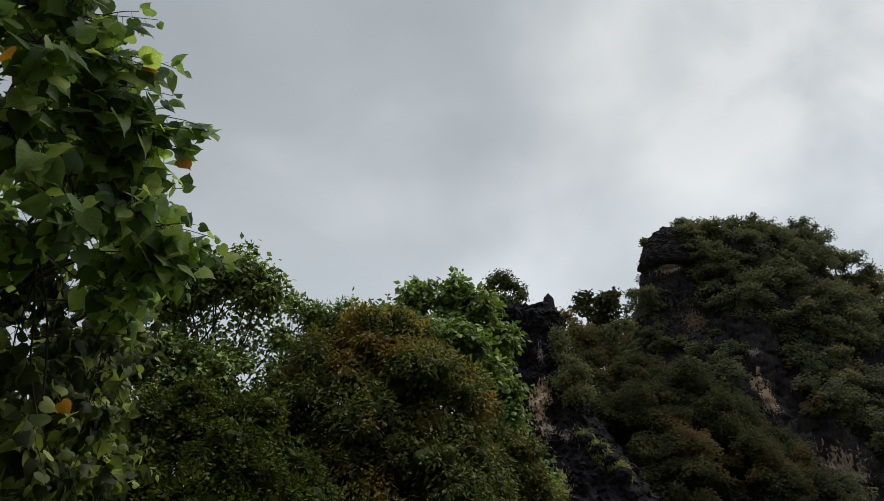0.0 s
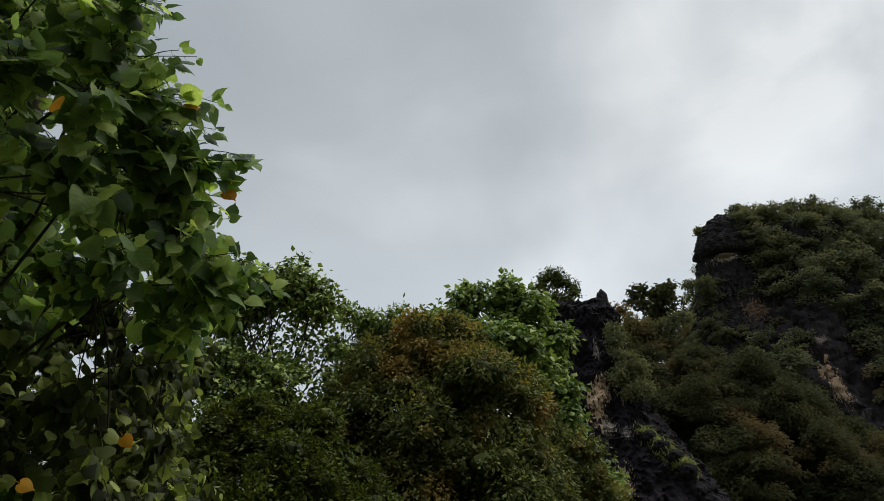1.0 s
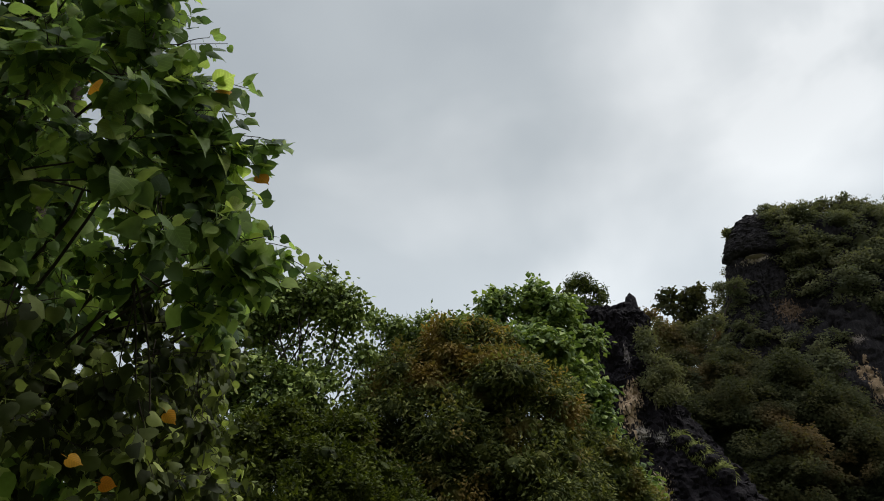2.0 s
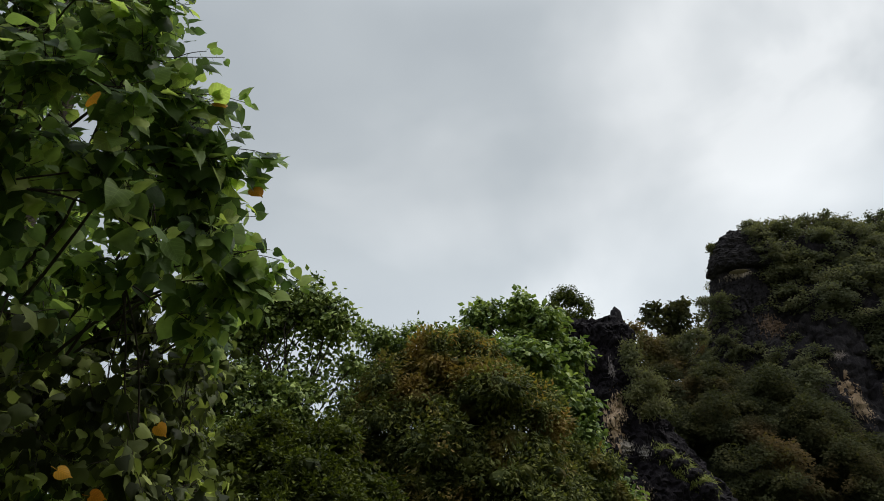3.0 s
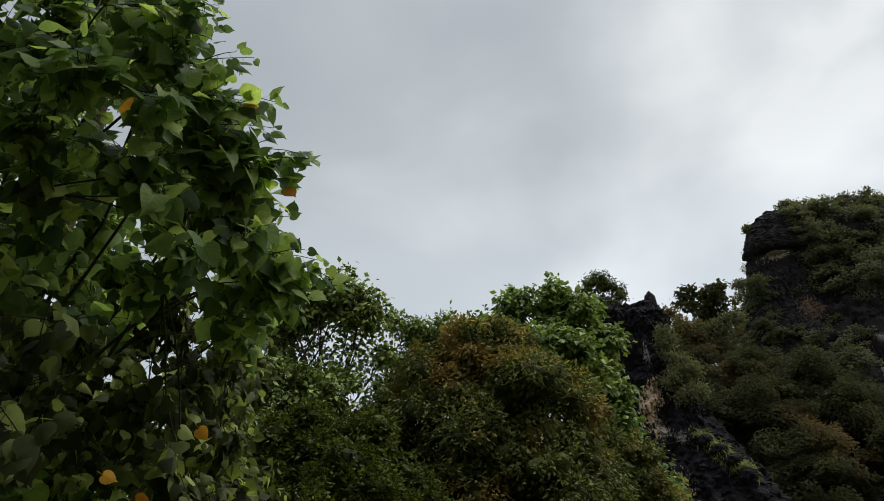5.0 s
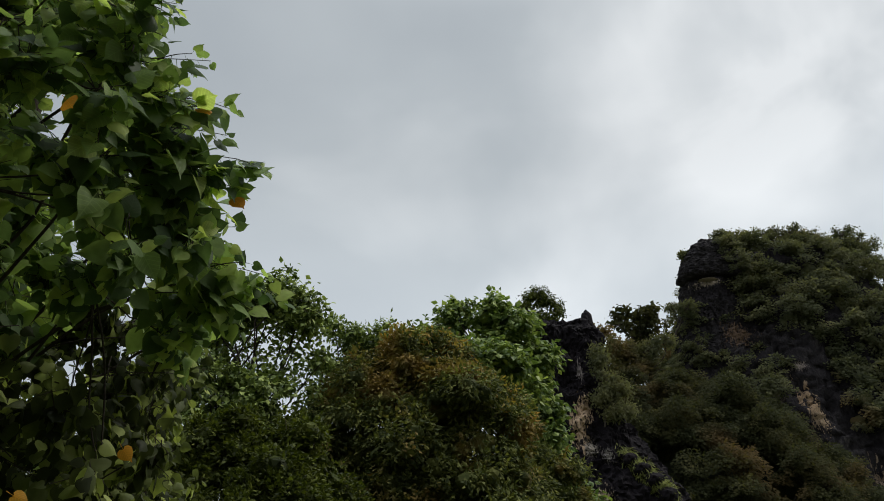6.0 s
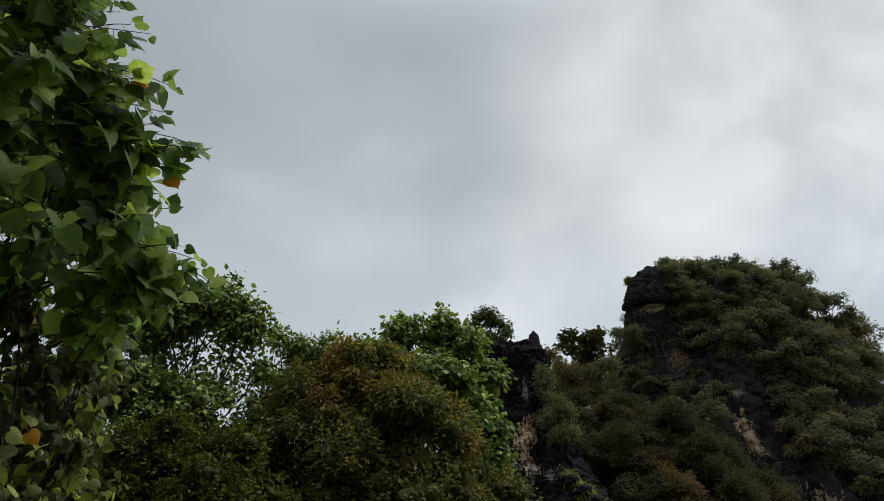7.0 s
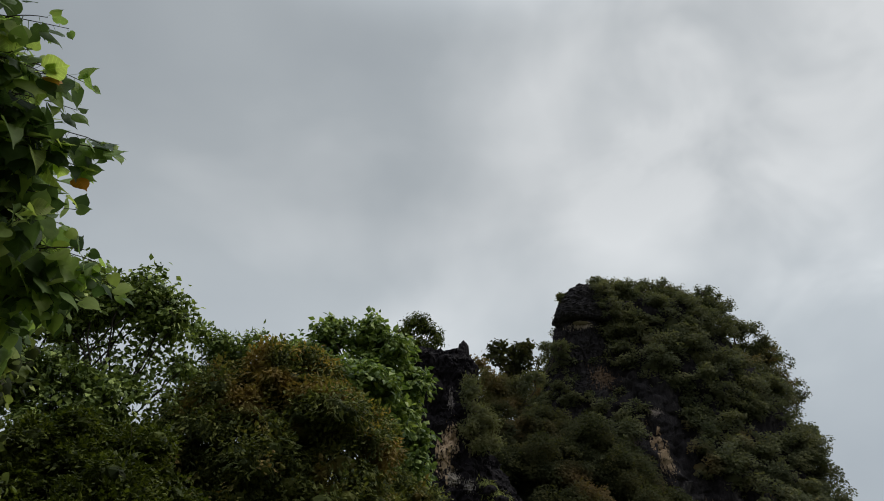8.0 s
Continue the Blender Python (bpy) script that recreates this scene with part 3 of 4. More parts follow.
def spaced(points, normals, radii, gap):
    """Thin out places that stand closer than the gap times their size."""
    kept = []
    for i in np.argsort(-radii):
        if all(np.linalg.norm(points[i] - points[j]) > gap * radii[j] for j in kept):
            kept.append(i)
    return points[kept], normals[kept], radii[kept]


def shrub_cover(name, label, points, normals, r_lo, r_hi, tufts, leaves, size, mat, shapes, category, hang=0.35, core=0.0, gap=0.0, rise=0.35, dome=0.3):
    """Shrubs that cling to a slope, all in one sheet."""
    r = r_lo + (r_hi - r_lo) * rng.random(len(points)) ** 2
    if gap:
        points, normals, r = spaced(points, normals, r, gap)
    clumps = [(*(p + n * rr * rise + np.array((0, 0, rr * 0.1))), rr) for p, n, rr in zip(points, normals, r)]
    pos, out = [], []
    for x, y, z, rr in clumps:
        k = max(4, int(tufts * rr * rr))
        d = unit(rng.normal(0, 1, (k, 3)) + np.array((0, -0.2, dome)))
        warp = 1 + 0.2 * np.sin(d @ rng.normal(0, 3.2, 3) + rng.random() * 6) + 0.16 * np.sin(d @ rng.normal(0, 6, 3))
        q = np.array((x, y, z)) + d * (rr * warp * (0.6 + 0.42 * rng.random(k) ** 0.8))[:, None] * np.array((rng.uniform(0.85, 1.25), 1, rng.uniform(0.6, 0.95)))
        pos.append(np.repeat(q, leaves, 0) + rng.normal(0, 0.1 + rr * 0.05, (k * leaves, 3)))
        out.append(np.repeat(d, leaves, 0))
    pos, out = np.concatenate(pos), np.concatenate(out)
    ax, sd, fc = turn_leaves(pos, out, hang, 0.26)
    v, f = leaf_mass(pos, ax, sd, fc, size * (0.6 + 0.8 * rng.random(len(pos))), shapes)
    if core:
        cv, cf = thicket_fast(clumps, core)
        f = np.concatenate([f, cf + len(v)])
        v = np.concatenate([v, cv])
    return tagged(part(name, v, f, mat, smooth=bool(core)), label, category, kind="stuff")


def feathery(name, label, points, normals, r_lo, r_hi, density, size, mat, category, gap=0.7, heads=10, core=0.66, rise=0.4, hang=0.15, shapes=TUFTS):
    """Soft tree crowns whose leaves lie in flat, slightly hanging layers, all in one sheet."""
    r = r_lo + (r_hi - r_lo) * rng.random(len(points)) ** 1.6
    points, normals, r = spaced(points, normals, r, gap)
    pos, out, cores = [], [], []
    for p, nn, rr in zip(points, normals, r):
        c = p + nn * rr * rise
        cores.append((*(p - nn * rr * 0.3), rr))
        stretch = np.array((rng.uniform(0.9, 1.3), 1, rng.uniform(0.7, 1.0)))
        for d in unit(rng.normal(0, 1, (heads, 3)) + np.array((0, -0.35, 0.35))):
            h = rr * rng.uniform(0.28, 0.6)
            k = max(6, int(density * h * h))
            q = unit(rng.normal(0, 1, (k, 3))) * (rng.random(k) ** 0.4)[:, None]
            q[:, 2] = q[:, 2] * 0.5 - 0.25 * (q[:, 0] ** 2 + q[:, 1] ** 2) + q[:, 0] * rng.normal(0, 0.3)
            pos.append(c + d * rr * rng.uniform(0.55, 0.92) * stretch + q * h)
            out.append(unit(q * np.array((1, 1, 0)) + d * 0.4))
    pos, out = np.concatenate(pos), np.concatenate(out)
    n = len(pos)
    axis = unit(out + rng.normal(0, 0.5, (n, 3)) + np.array((0, 0, -hang)))
    face = unit(np.array((0, -0.65, 0.65)) + out * 0.5 + rng.normal(0, 0.13, (n, 3)))
    side = unit(np.cross(axis, face))
    v, f = leaf_mass(pos, axis, side, np.cross(side, axis), size * (0.6 + 0.8 * rng.random(n)), shapes)
    cv, cf = thicket_fast(cores, core)
    return tagged(part(name, np.concatenate([v, cv]), np.concatenate([f, cf + len(v)]), mat, smooth=True), label, category, kind="stuff")


def slope_tree(p, nn, rr):
    """A tree on the slope: a leaning trunk under a crown of tiered, nodding leaf pads."""
    t = thing("slope_tree", tuple(p), "slope tree with tiered feathery crown, shade put into its green leaves", "tree", "trees on the slope")
    top = p + nn * rr * 0.55 + np.array((0, 0, 0.25 * rr))
    part("trunk", *limb(p - np.array((0, 0, 0.6)), top, 0.1, 0.03, 0.05, 5, 6), M_bark, t, smooth=True)
    pos, out = [], []
    stretch = np.array((rng.uniform(0.95, 1.3), 1, rng.uniform(0.75, 1.05)))
    for d in unit(rng.normal(0, 1, (24, 3)) + np.array((0, -0.45, 0.35))):
        h = rr * rng.uniform(0.2, 0.5)
        k = max(10, int(310 * h * h))
        q = unit(rng.normal(0, 1, (k, 3))) * (rng.random(k) ** 0.4)[:, None]
        q[:, 2] = q[:, 2] * 0.6 - 0.3 * (q[:, 0] ** 2 + q[:, 1] ** 2) + q[:, 0] * rng.normal(0, 0.3)
        pos.append(top + d * rr * rng.uniform(0.5, 0.95) * stretch + q * h)
        out.append(unit(q * np.array((1, 1, 0)) + d * 0.4))
    pos, out = np.concatenate(pos), np.concatenate(out)
    n = len(pos)
    axis = unit(out + rng.normal(0, 0.5, (n, 3)) + np.array((0, 0, -0.55)))
    side = unit(np.cross(axis, unit(np.array((0, -0.7, 0.6)) + out * 0.6 + rng.normal(0, 0.13, (n, 3)))))
    v, f = leaf_mass(pos, axis, side, np.cross(side, axis), 0.215 * (0.6 + 0.8 * rng.random(n)), KITES)
    cv, cf = thicket_fast([(*(top - nn * rr * 0.4), rr)], 0.42)
    part("crown", np.concatenate([v, cv]), np.concatenate([f, cf + len(v)]), M_far_shaded, t, kind="stuff", smooth=True)
    settle(t)


def hill_keep(p, n):
    d = np.array([fbm(q * 0.11, 3) for q in p])
    bare = 0.35 * np.exp(-(((p[:, 0] - 29.8) / 2.0) ** 2 + ((p[:, 2] - 24) / 5) ** 2)) + 0.9 * np.exp(-(((p[:, 0] - 26.0) / 2.2) ** 2 + ((p[:, 2] - 37) / 3.0) ** 2))
    for x, z, wx, wz in ((30.4, 19.0, 3.0, 4.8), (26.5, 28.0, 2.2, 1.6), (35.5, 12.0, 3.4, 3.4), (41.0, 33.0, 1.0, 2.4), (31.5, 25.5, 1.4, 1.6)):
        bare = bare + 1.6 * np.exp(-(((p[:, 0] - x) / wx) ** 2 + ((p[:, 2] - z) / wz) ** 2))
    return (np.einsum("ij,ij->i", n, unit(np.array((0, 0, 1.6)) - p)) > -0.05) & (p[:, 2] > 9) & ((p[:, 2] > 17) | (p[:, 0] > 23)) & (d + 0.35 * n[:, 2] - 0.8 * bare + rng.normal(0, 0.14, len(p)) > -0.3)


rng = np.random.default_rng(11)
pts, nor = surface_points(hv, hf, 3000, hill_keep)
feathery("hillside_shrubs", "dark green shrubs and creepers clinging to the rock", pts, nor, 0.5, 2.6, 122, 0.245, M_far, "shrubs", 0.6, 12, 0.38, 0.32, 0.5)

pts, nor = surface_points(nv, nf, 260, lambda p, n: (n[:, 1] < 0.2) & (p[:, 0] > 26.6))
feathery("crag_shrubs", "shrubs hanging over the side of the crag", pts, nor, 0.4, 1.1, 260, 0.18, M_far, "shrubs", 0.6, 9, 0.4, 0.3, 0.6)
pts, nor = surface_points(bv, bf, 500, lambda p, n: (n[:, 1] < 0.3) & (p[:, 2] > 20) & (((p[:, 2] < 32) & (p[:, 0] < 23.8)) | ((p[:, 2] < 27) & (p[:, 0] < 25))))
feathery("buttress_shrubs", "small shrubs rooted in the black buttress", pts, nor, 0.35, 1.0, 260, 0.18, M_far, "shrubs", 0.6, 9, 0.4, 0.3, 0.4)

# small trees along the crest
CREST = [
    (29.46, 69.00, 41.47, 1.92), (31.79, 69.00, 40.70, 1.65), (36.42, 70.00, 41.81, 2.06), (39.00, 70.00, 41.27, 1.62), (41.67, 70.00, 40.34, 1.82), (44.24, 70.00, 39.88, 1.87),
    (45.73, 70.00, 38.00, 1.54), (23.04, 66.50, 38.11, 0.40), (48.9, 71.00, 35.6, 2.4), (50.4, 71.00, 34.4, 2.0), (49.3, 71.00, 35.2, 2.2), (51.3, 71.00, 32.0, 1.8)] + [(52.5, 71.00, 29.6, 1.3), (53.3, 71.00, 25.6, 1.0), (53.7, 71.00, 23.3, 1.0), (20.79, 66.00, 30.94, 1.53), (34.33, 70.00, 42.20, 1.56), (38.24, 70.50, 42.10, 1.62), (40.79, 70.50, 41.31, 1.65), (43.30, 70.50, 40.54, 1.69), (30.98, 69.50, 41.52, 1.35), (43.51, 71.00, 42.02, 1.78), (47.21, 71.00, 38.00, 1.82),
]
for i, (x, y, z, r) in enumerate(CREST):
    rng = np.random.default_rng(40 + i)
    cl = [(x + r * rng.normal(0, 0.5), y + r * rng.normal(0, 0.4), z + r * np.clip(rng.normal(-0.12, 0.3), -0.6, 0.3), r * 0.55) for _ in range(5)]
    cl = [(q[0], q[1], q[2] - 0.1, q[3]) for q in cl]
    tree("crest_tree", (x + rng.normal(0, 0.2), y + 0.4, z - r * 1.7), cl, "small wind-shaped tree on the crest of the limestone hill", "tree", M_far, 0.12, 0, 7, 0.15, 0.24, KITES, 4, 0.02, "trees on the crest", cover=1.1, inside=0.36, heads=(7, 0.42, 0.95), inner=0.4)

# ---- wooded slope before the hill ----
SLOPE = [(-0.5, 0, 31, 44, 70), (6, 4, 27.8, 47, 68), (11, 6.5, 24.6, 50, 67), (14, 8.5, 22.6, 52, 66), (16.2, 10.6, 20.8, 54, 65), (17.4, 12.0, 19.8, 56, 64), (18.2, 14.5, 19.4, 58, 63)]
slope = thing("wooded_slope", (20, 58, 0), "earthen slope under dense woodland below the hill", "slope", kind="structure")
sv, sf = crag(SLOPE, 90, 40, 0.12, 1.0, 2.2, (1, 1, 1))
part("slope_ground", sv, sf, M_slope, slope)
settle(slope)
rng = np.random.default_rng(12)
pts, nor = surface_points(sv, sf, 900, lambda p, n: (n[:, 1] < 0.3) & (p[:, 2] > 6))
rad = 1.1 + 1.7 * rng.random(len(pts)) ** 1.4
pts, nor, rad = spaced(pts, nor, rad, 0.85)
for p, nn, rr in zip(pts, unit(nor + np.array((0, 0, 0.6))), rad):
    slope_tree(p, nn, rr if p[2] < 15 else rr * 0.85)

# round tree and its neighbours on the saddle
rng = np.random.default_rng(13)
tree("round_topped_tree", (14.68, 60.00, 21.87), [(15.09, 60.00, 27.68, 1.35), (13.38, 60.00, 27.04, 1.00), (16.89, 60.00, 26.78, 1.13), (14.53, 60.00, 25.84, 1.00), (16.54, 60.00, 28.26, 0.80), (13.80, 60.00, 28.26, 0.67), (15.35, 60.20, 27.01, 0.90), (15.72, 60.20, 25.50, 0.85), (14.85, 60.00, 24.42, 0.80)],
     "round-crowned tree with broad dark leaves on the saddle", "tree", M_far_shaded, 0.1, 0, 6, 0.18, 0.4, ROUNDS, 4, 0.035, cover=0.9, inside=0.0, heads=(10, 0.42, 0.9), inner=0.25, droop=0.7)
for q in ([(12.36, 58.00, 21.17, 1.30), (13.89, 58.00, 21.68, 1.32), (15.32, 58.00, 21.74, 1.23), (11.05, 58.00, 20.49, 1.29)], [(11.10, 57.00, 24.87, 0.73), (11.80, 57.00, 23.50, 1.04), (10.43, 57.00, 22.96, 0.93)], [(13.19, 58.00, 23.34, 1.17), (14.99, 58.00, 23.34, 1.18), (16.68, 58.00, 24.44, 0.98)], [(12.43, 59.00, 22.60, 1.10), (11.30, 59.00, 23.20, 0.95), (13.40, 59.00, 23.60, 1.05), (12.20, 59.20, 24.10, 0.75)]):
    c = np.array(q).mean(0)
    tree("saddle_tree", (c[0], c[1], c[2] - 5), q, "slender tree with thin foliage on the saddle", "tree", M_far, 0.12, 0, 7, 0.2, 0.26, KITES, 4, 0.02, "trees on the saddle", cover=1.3, inside=0.6, heads=(6, 0.5, 0.7), inner=0.6)
tree("crown_tree", (3.89, 42.00, 15.79), [(4.17, 42.00, 21.36, 0.84), (2.94, 42.00, 20.65, 0.75), (5.48, 42.00, 20.65, 0.72), (4.36, 42.00, 19.94, 0.91), (2.57, 42.00, 19.47, 0.83)],
     "small-leaved tree rising behind the rock pinnacle", "tree", M_bright, 0.16, 0, 8, 0.12, 0.18, OVALS, 6, 0.015, cover=1.7, inside=0.6, heads=(6, 0.5, 0.7), inner=0.6)

# ---- rock pinnacle and ridge ----
rng = np.random.default_rng(14)
PIN = [(-0.5, 0.5, 12.5, 29, 40), (5, 1.9, 10.1, 30.5, 38), (6.5, 2.3, 9.2, 31, 37.6), (8, 2.6, 8.2, 31.6, 37.2), (10.5, 2.9, 6.7, 32.2, 37), (12, 3.0, 6.2, 32.5, 36.6),
       (14, 3.1, 6.0, 32.8, 36), (15.2, 3.1, 6.0, 33, 35.6), (15.8, 3.3, 6.0, 33.2, 35.3)]
pin = thing("rock_pinnacle", (5, 34, 0), "jagged black limestone pinnacle with pale scars", "rock")
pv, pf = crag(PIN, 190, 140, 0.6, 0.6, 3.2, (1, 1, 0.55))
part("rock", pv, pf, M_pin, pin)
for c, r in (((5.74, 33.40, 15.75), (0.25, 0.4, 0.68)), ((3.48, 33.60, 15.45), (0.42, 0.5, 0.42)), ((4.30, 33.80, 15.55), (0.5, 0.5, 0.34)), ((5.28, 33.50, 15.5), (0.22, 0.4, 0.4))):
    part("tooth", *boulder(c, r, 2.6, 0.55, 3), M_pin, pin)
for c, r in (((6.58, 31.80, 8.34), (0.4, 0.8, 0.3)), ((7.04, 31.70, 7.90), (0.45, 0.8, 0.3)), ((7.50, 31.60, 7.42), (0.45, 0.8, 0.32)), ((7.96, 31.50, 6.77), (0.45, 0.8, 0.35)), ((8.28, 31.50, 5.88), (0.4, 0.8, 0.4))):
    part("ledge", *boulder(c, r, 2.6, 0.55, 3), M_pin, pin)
part("pale_scar", *boulder((4.92, 30.90, 6.33), (0.2, 0.3, 0.42), 3.4, 0.8, 4), M_ledge, pin, "freshly broken beige rock")
settle(pin)
tt = np.sort(rng.random(190))
pts = np.array((6.35, 31.50, 8.58)) + tt[:, None] * (np.array((8.05, 31.20, 6.83)) - np.array((6.35, 31.50, 8.58))) + rng.normal(0, 0.09, (190, 3))
shrub_cover("ledge_grass", "light green grass tufts on the rock ledge", pts, np.tile((0.3, -0.3, 0.9), (190, 1)), 0.1, 0.24, 260, 9, 0.3, M_grass, GRASS, "grass", 0.9)
pts, nor = surface_points(pv, pf, 700, lambda p, n: (n[:, 1] < 0.3) & (p[:, 2] > 4) & (((p[:, 0] > 6.2) & (p[:, 2] > 9.8) & (p[:, 2] < 14.5)) | (p[:, 0] < 3.2) | ((p[:, 2] < 8) & (p[:, 0] < 4.6))) & (rng.random(len(p)) < 0.6))
shrub_cover("pinnacle_shrubs", "dark shrubs rooted in the cracks of the pinnacle", pts[:230], nor[:230], 0.25, 0.9, 90, 8, 0.13, M_far_shaded, OVALS, "shrubs", 0.5)

tree("rock_shrub", (5.63, 31.60, 9.48), [(5.98, 31.80, 12.93, 0.59), (6.08, 31.60, 12.14, 0.70), (6.45, 31.50, 11.34, 0.70), (6.67, 31.40, 10.54, 0.53), (5.85, 31.50, 11.16, 0.58), (5.85, 32.00, 13.65, 0.42), (6.07, 31.40, 10.44, 0.41)],
     "olive shrub rooted in the side of the pinnacle", "shrub", M_far, 0.06, 0, 8, 0.12, 0.15, OVALS, 6, 0.01, cover=1.5, inside=0.6, heads=(6, 0.5, 0.75), inner=0.6, droop=0.5)

# ---- broad-leaved tree behind the bush ----
rng = np.random.default_rng(15)
tree("broad_leaved_tree", (0.6, 16.4, 0), [
    (-0.57, 16.00, 8.71, 0.51), (0.23, 16.00, 8.76, 0.51), (-1.00, 16.00, 8.21, 0.48), (0.96, 16.00, 8.29, 0.57), (0.46, 16.00, 9.12, 0.23), (-0.06, 16.00, 7.90, 0.73), (1.29, 16.00, 7.45, 0.56),
    (1.32, 16.00, 6.29, 0.50), (1.48, 16.00, 5.47, 0.56), (0.79, 16.50, 6.29, 0.79)] + [(1.65, 16.00, 6.23, 0.31), (1.97, 16.20, 4.51, 0.38), (2.31, 16.30, 4.18, 0.33), (-0.11, 13.40, 6.62, 0.40), (0.49, 13.60, 6.51, 0.43), (-0.66, 13.60, 6.89, 0.31), (0.91, 13.80, 6.01, 0.31), (0.67, 16.40, 7.90, 0.66), (0.16, 16.60, 7.36, 0.75), (0.95, 16.50, 7.02, 0.66),
], "tall tree with broad bright green leaves", "tree", M_broad, 0.14, 0, 6, 0.09, 0.16, ROUNDS, 6, 0.006, cover=2.2, inside=0.45, heads=(8, 0.5, 0.7), inner=0.75, droop=0.6, jitter=0.32)

# ---- dark bush with reddish young growth ----
rng = np.random.default_rng(16)
tree("reddish_bush", (-0.4, 12.6, 0), [
    (-1.54, 12.00, 6.10, 0.53), (-0.92, 12.30, 6.21, 0.60), (-0.20, 12.30, 5.59, 0.49), (0.30, 12.30, 5.31, 0.49), (-2.13, 12.00, 5.54, 0.64), (-1.24, 11.60, 5.10, 0.71), (-0.24, 11.60, 5.00, 0.75),
    (0.39, 12.00, 4.81, 0.54), (-2.22, 11.80, 4.55, 0.74), (-1.27, 11.40, 4.17, 0.80), (-0.32, 11.40, 3.98, 0.79), (0.25, 11.60, 3.93, 0.66), (-1.71, 11.60, 3.39, 0.83)] + [(-0.66, 11.20, 3.16, 0.88),
    # clumps near y 14: the broad tree's shaded foot in this darker leaf
    (0.10, 11.30, 3.17, 0.79), (0.73, 12.00, 3.36, 0.48), (1.48, 13.80, 4.27, 0.53), (1.61, 13.80, 3.62, 0.54), (0.76, 14.00, 4.42, 0.73), (1.92, 13.80, 3.31, 0.49), (1.41, 13.80, 4.46, 0.37), (1.56, 13.80, 3.61, 0.42), (-1.08, 11.40, 2.20, 1.24), (0.31, 11.40, 2.20, 1.13), (-2.01, 12.20, 5.47, 0.60), (-2.43, 12.40, 5.70, 0.50)] + [(-3.08, 11.80, 4.38, 0.65), (-1.28, 12.60, 5.86, 0.55), (-0.61, 12.60, 5.29, 0.60), (-1.54, 12.30, 5.70, 0.52), (-2.85, 12.00, 4.96, 0.49), (-2.67, 12.40, 5.51, 0.40), (-1.35, 11.90, 5.82, 0.48), (-0.64, 11.90, 5.60, 0.50), (-2.49, 12.00, 4.26, 0.53), (-2.68, 12.00, 3.69, 0.65), (-1.82, 12.20, 4.40, 0.69), (-0.88, 12.40, 4.81, 0.75),
    (-0.55, 13.0, 3.7, 1.0), (-1.5, 13.0, 3.5, 1.0), (0.3, 13.0, 3.5, 0.9), (-2.4, 12.8, 3.3, 0.9),
], "dense dark bush with olive-brown young leaves at the tips", "bush", M_flush, 0.12, 0, 10, 0.06, 0.104, BLADES, 14, 0.005, cover=1.35, inside=0.52, young=[0, 1, 3, 7], heads=(9, 0.46, 0.72), inner=0.75, droop=0.5, jitter=0.35)

# ---- thin shrub on the skyline ----
rng = np.random.default_rng(17)
tree("thin_shrub", (-2.2, 13.6, 0), [
    (-3.05, 13.00, 7.10, 0.27), (-2.57, 13.00, 6.97, 0.33), (-2.05, 13.00, 7.03, 0.31), (-1.57, 13.00, 6.84, 0.26), (-2.82, 13.00, 6.47, 0.47), (-2.12, 13.00, 6.47, 0.47), (-2.74, 13.00, 5.64, 0.59), (-1.22, 13.00, 6.84, 0.23),
], "loose shrub with upright thin twigs", "shrub", M_thin_tree, 0.06, 0, 8, 0.07, 0.11, OVALS, 6, 0.005, cover=1.5, inside=0.6, heads=(7, 0.5, 0.75), inner=0.6, droop=0.2, jitter=0.35)

# ---- open-crowned tree ----
rng = np.random.default_rng(18)
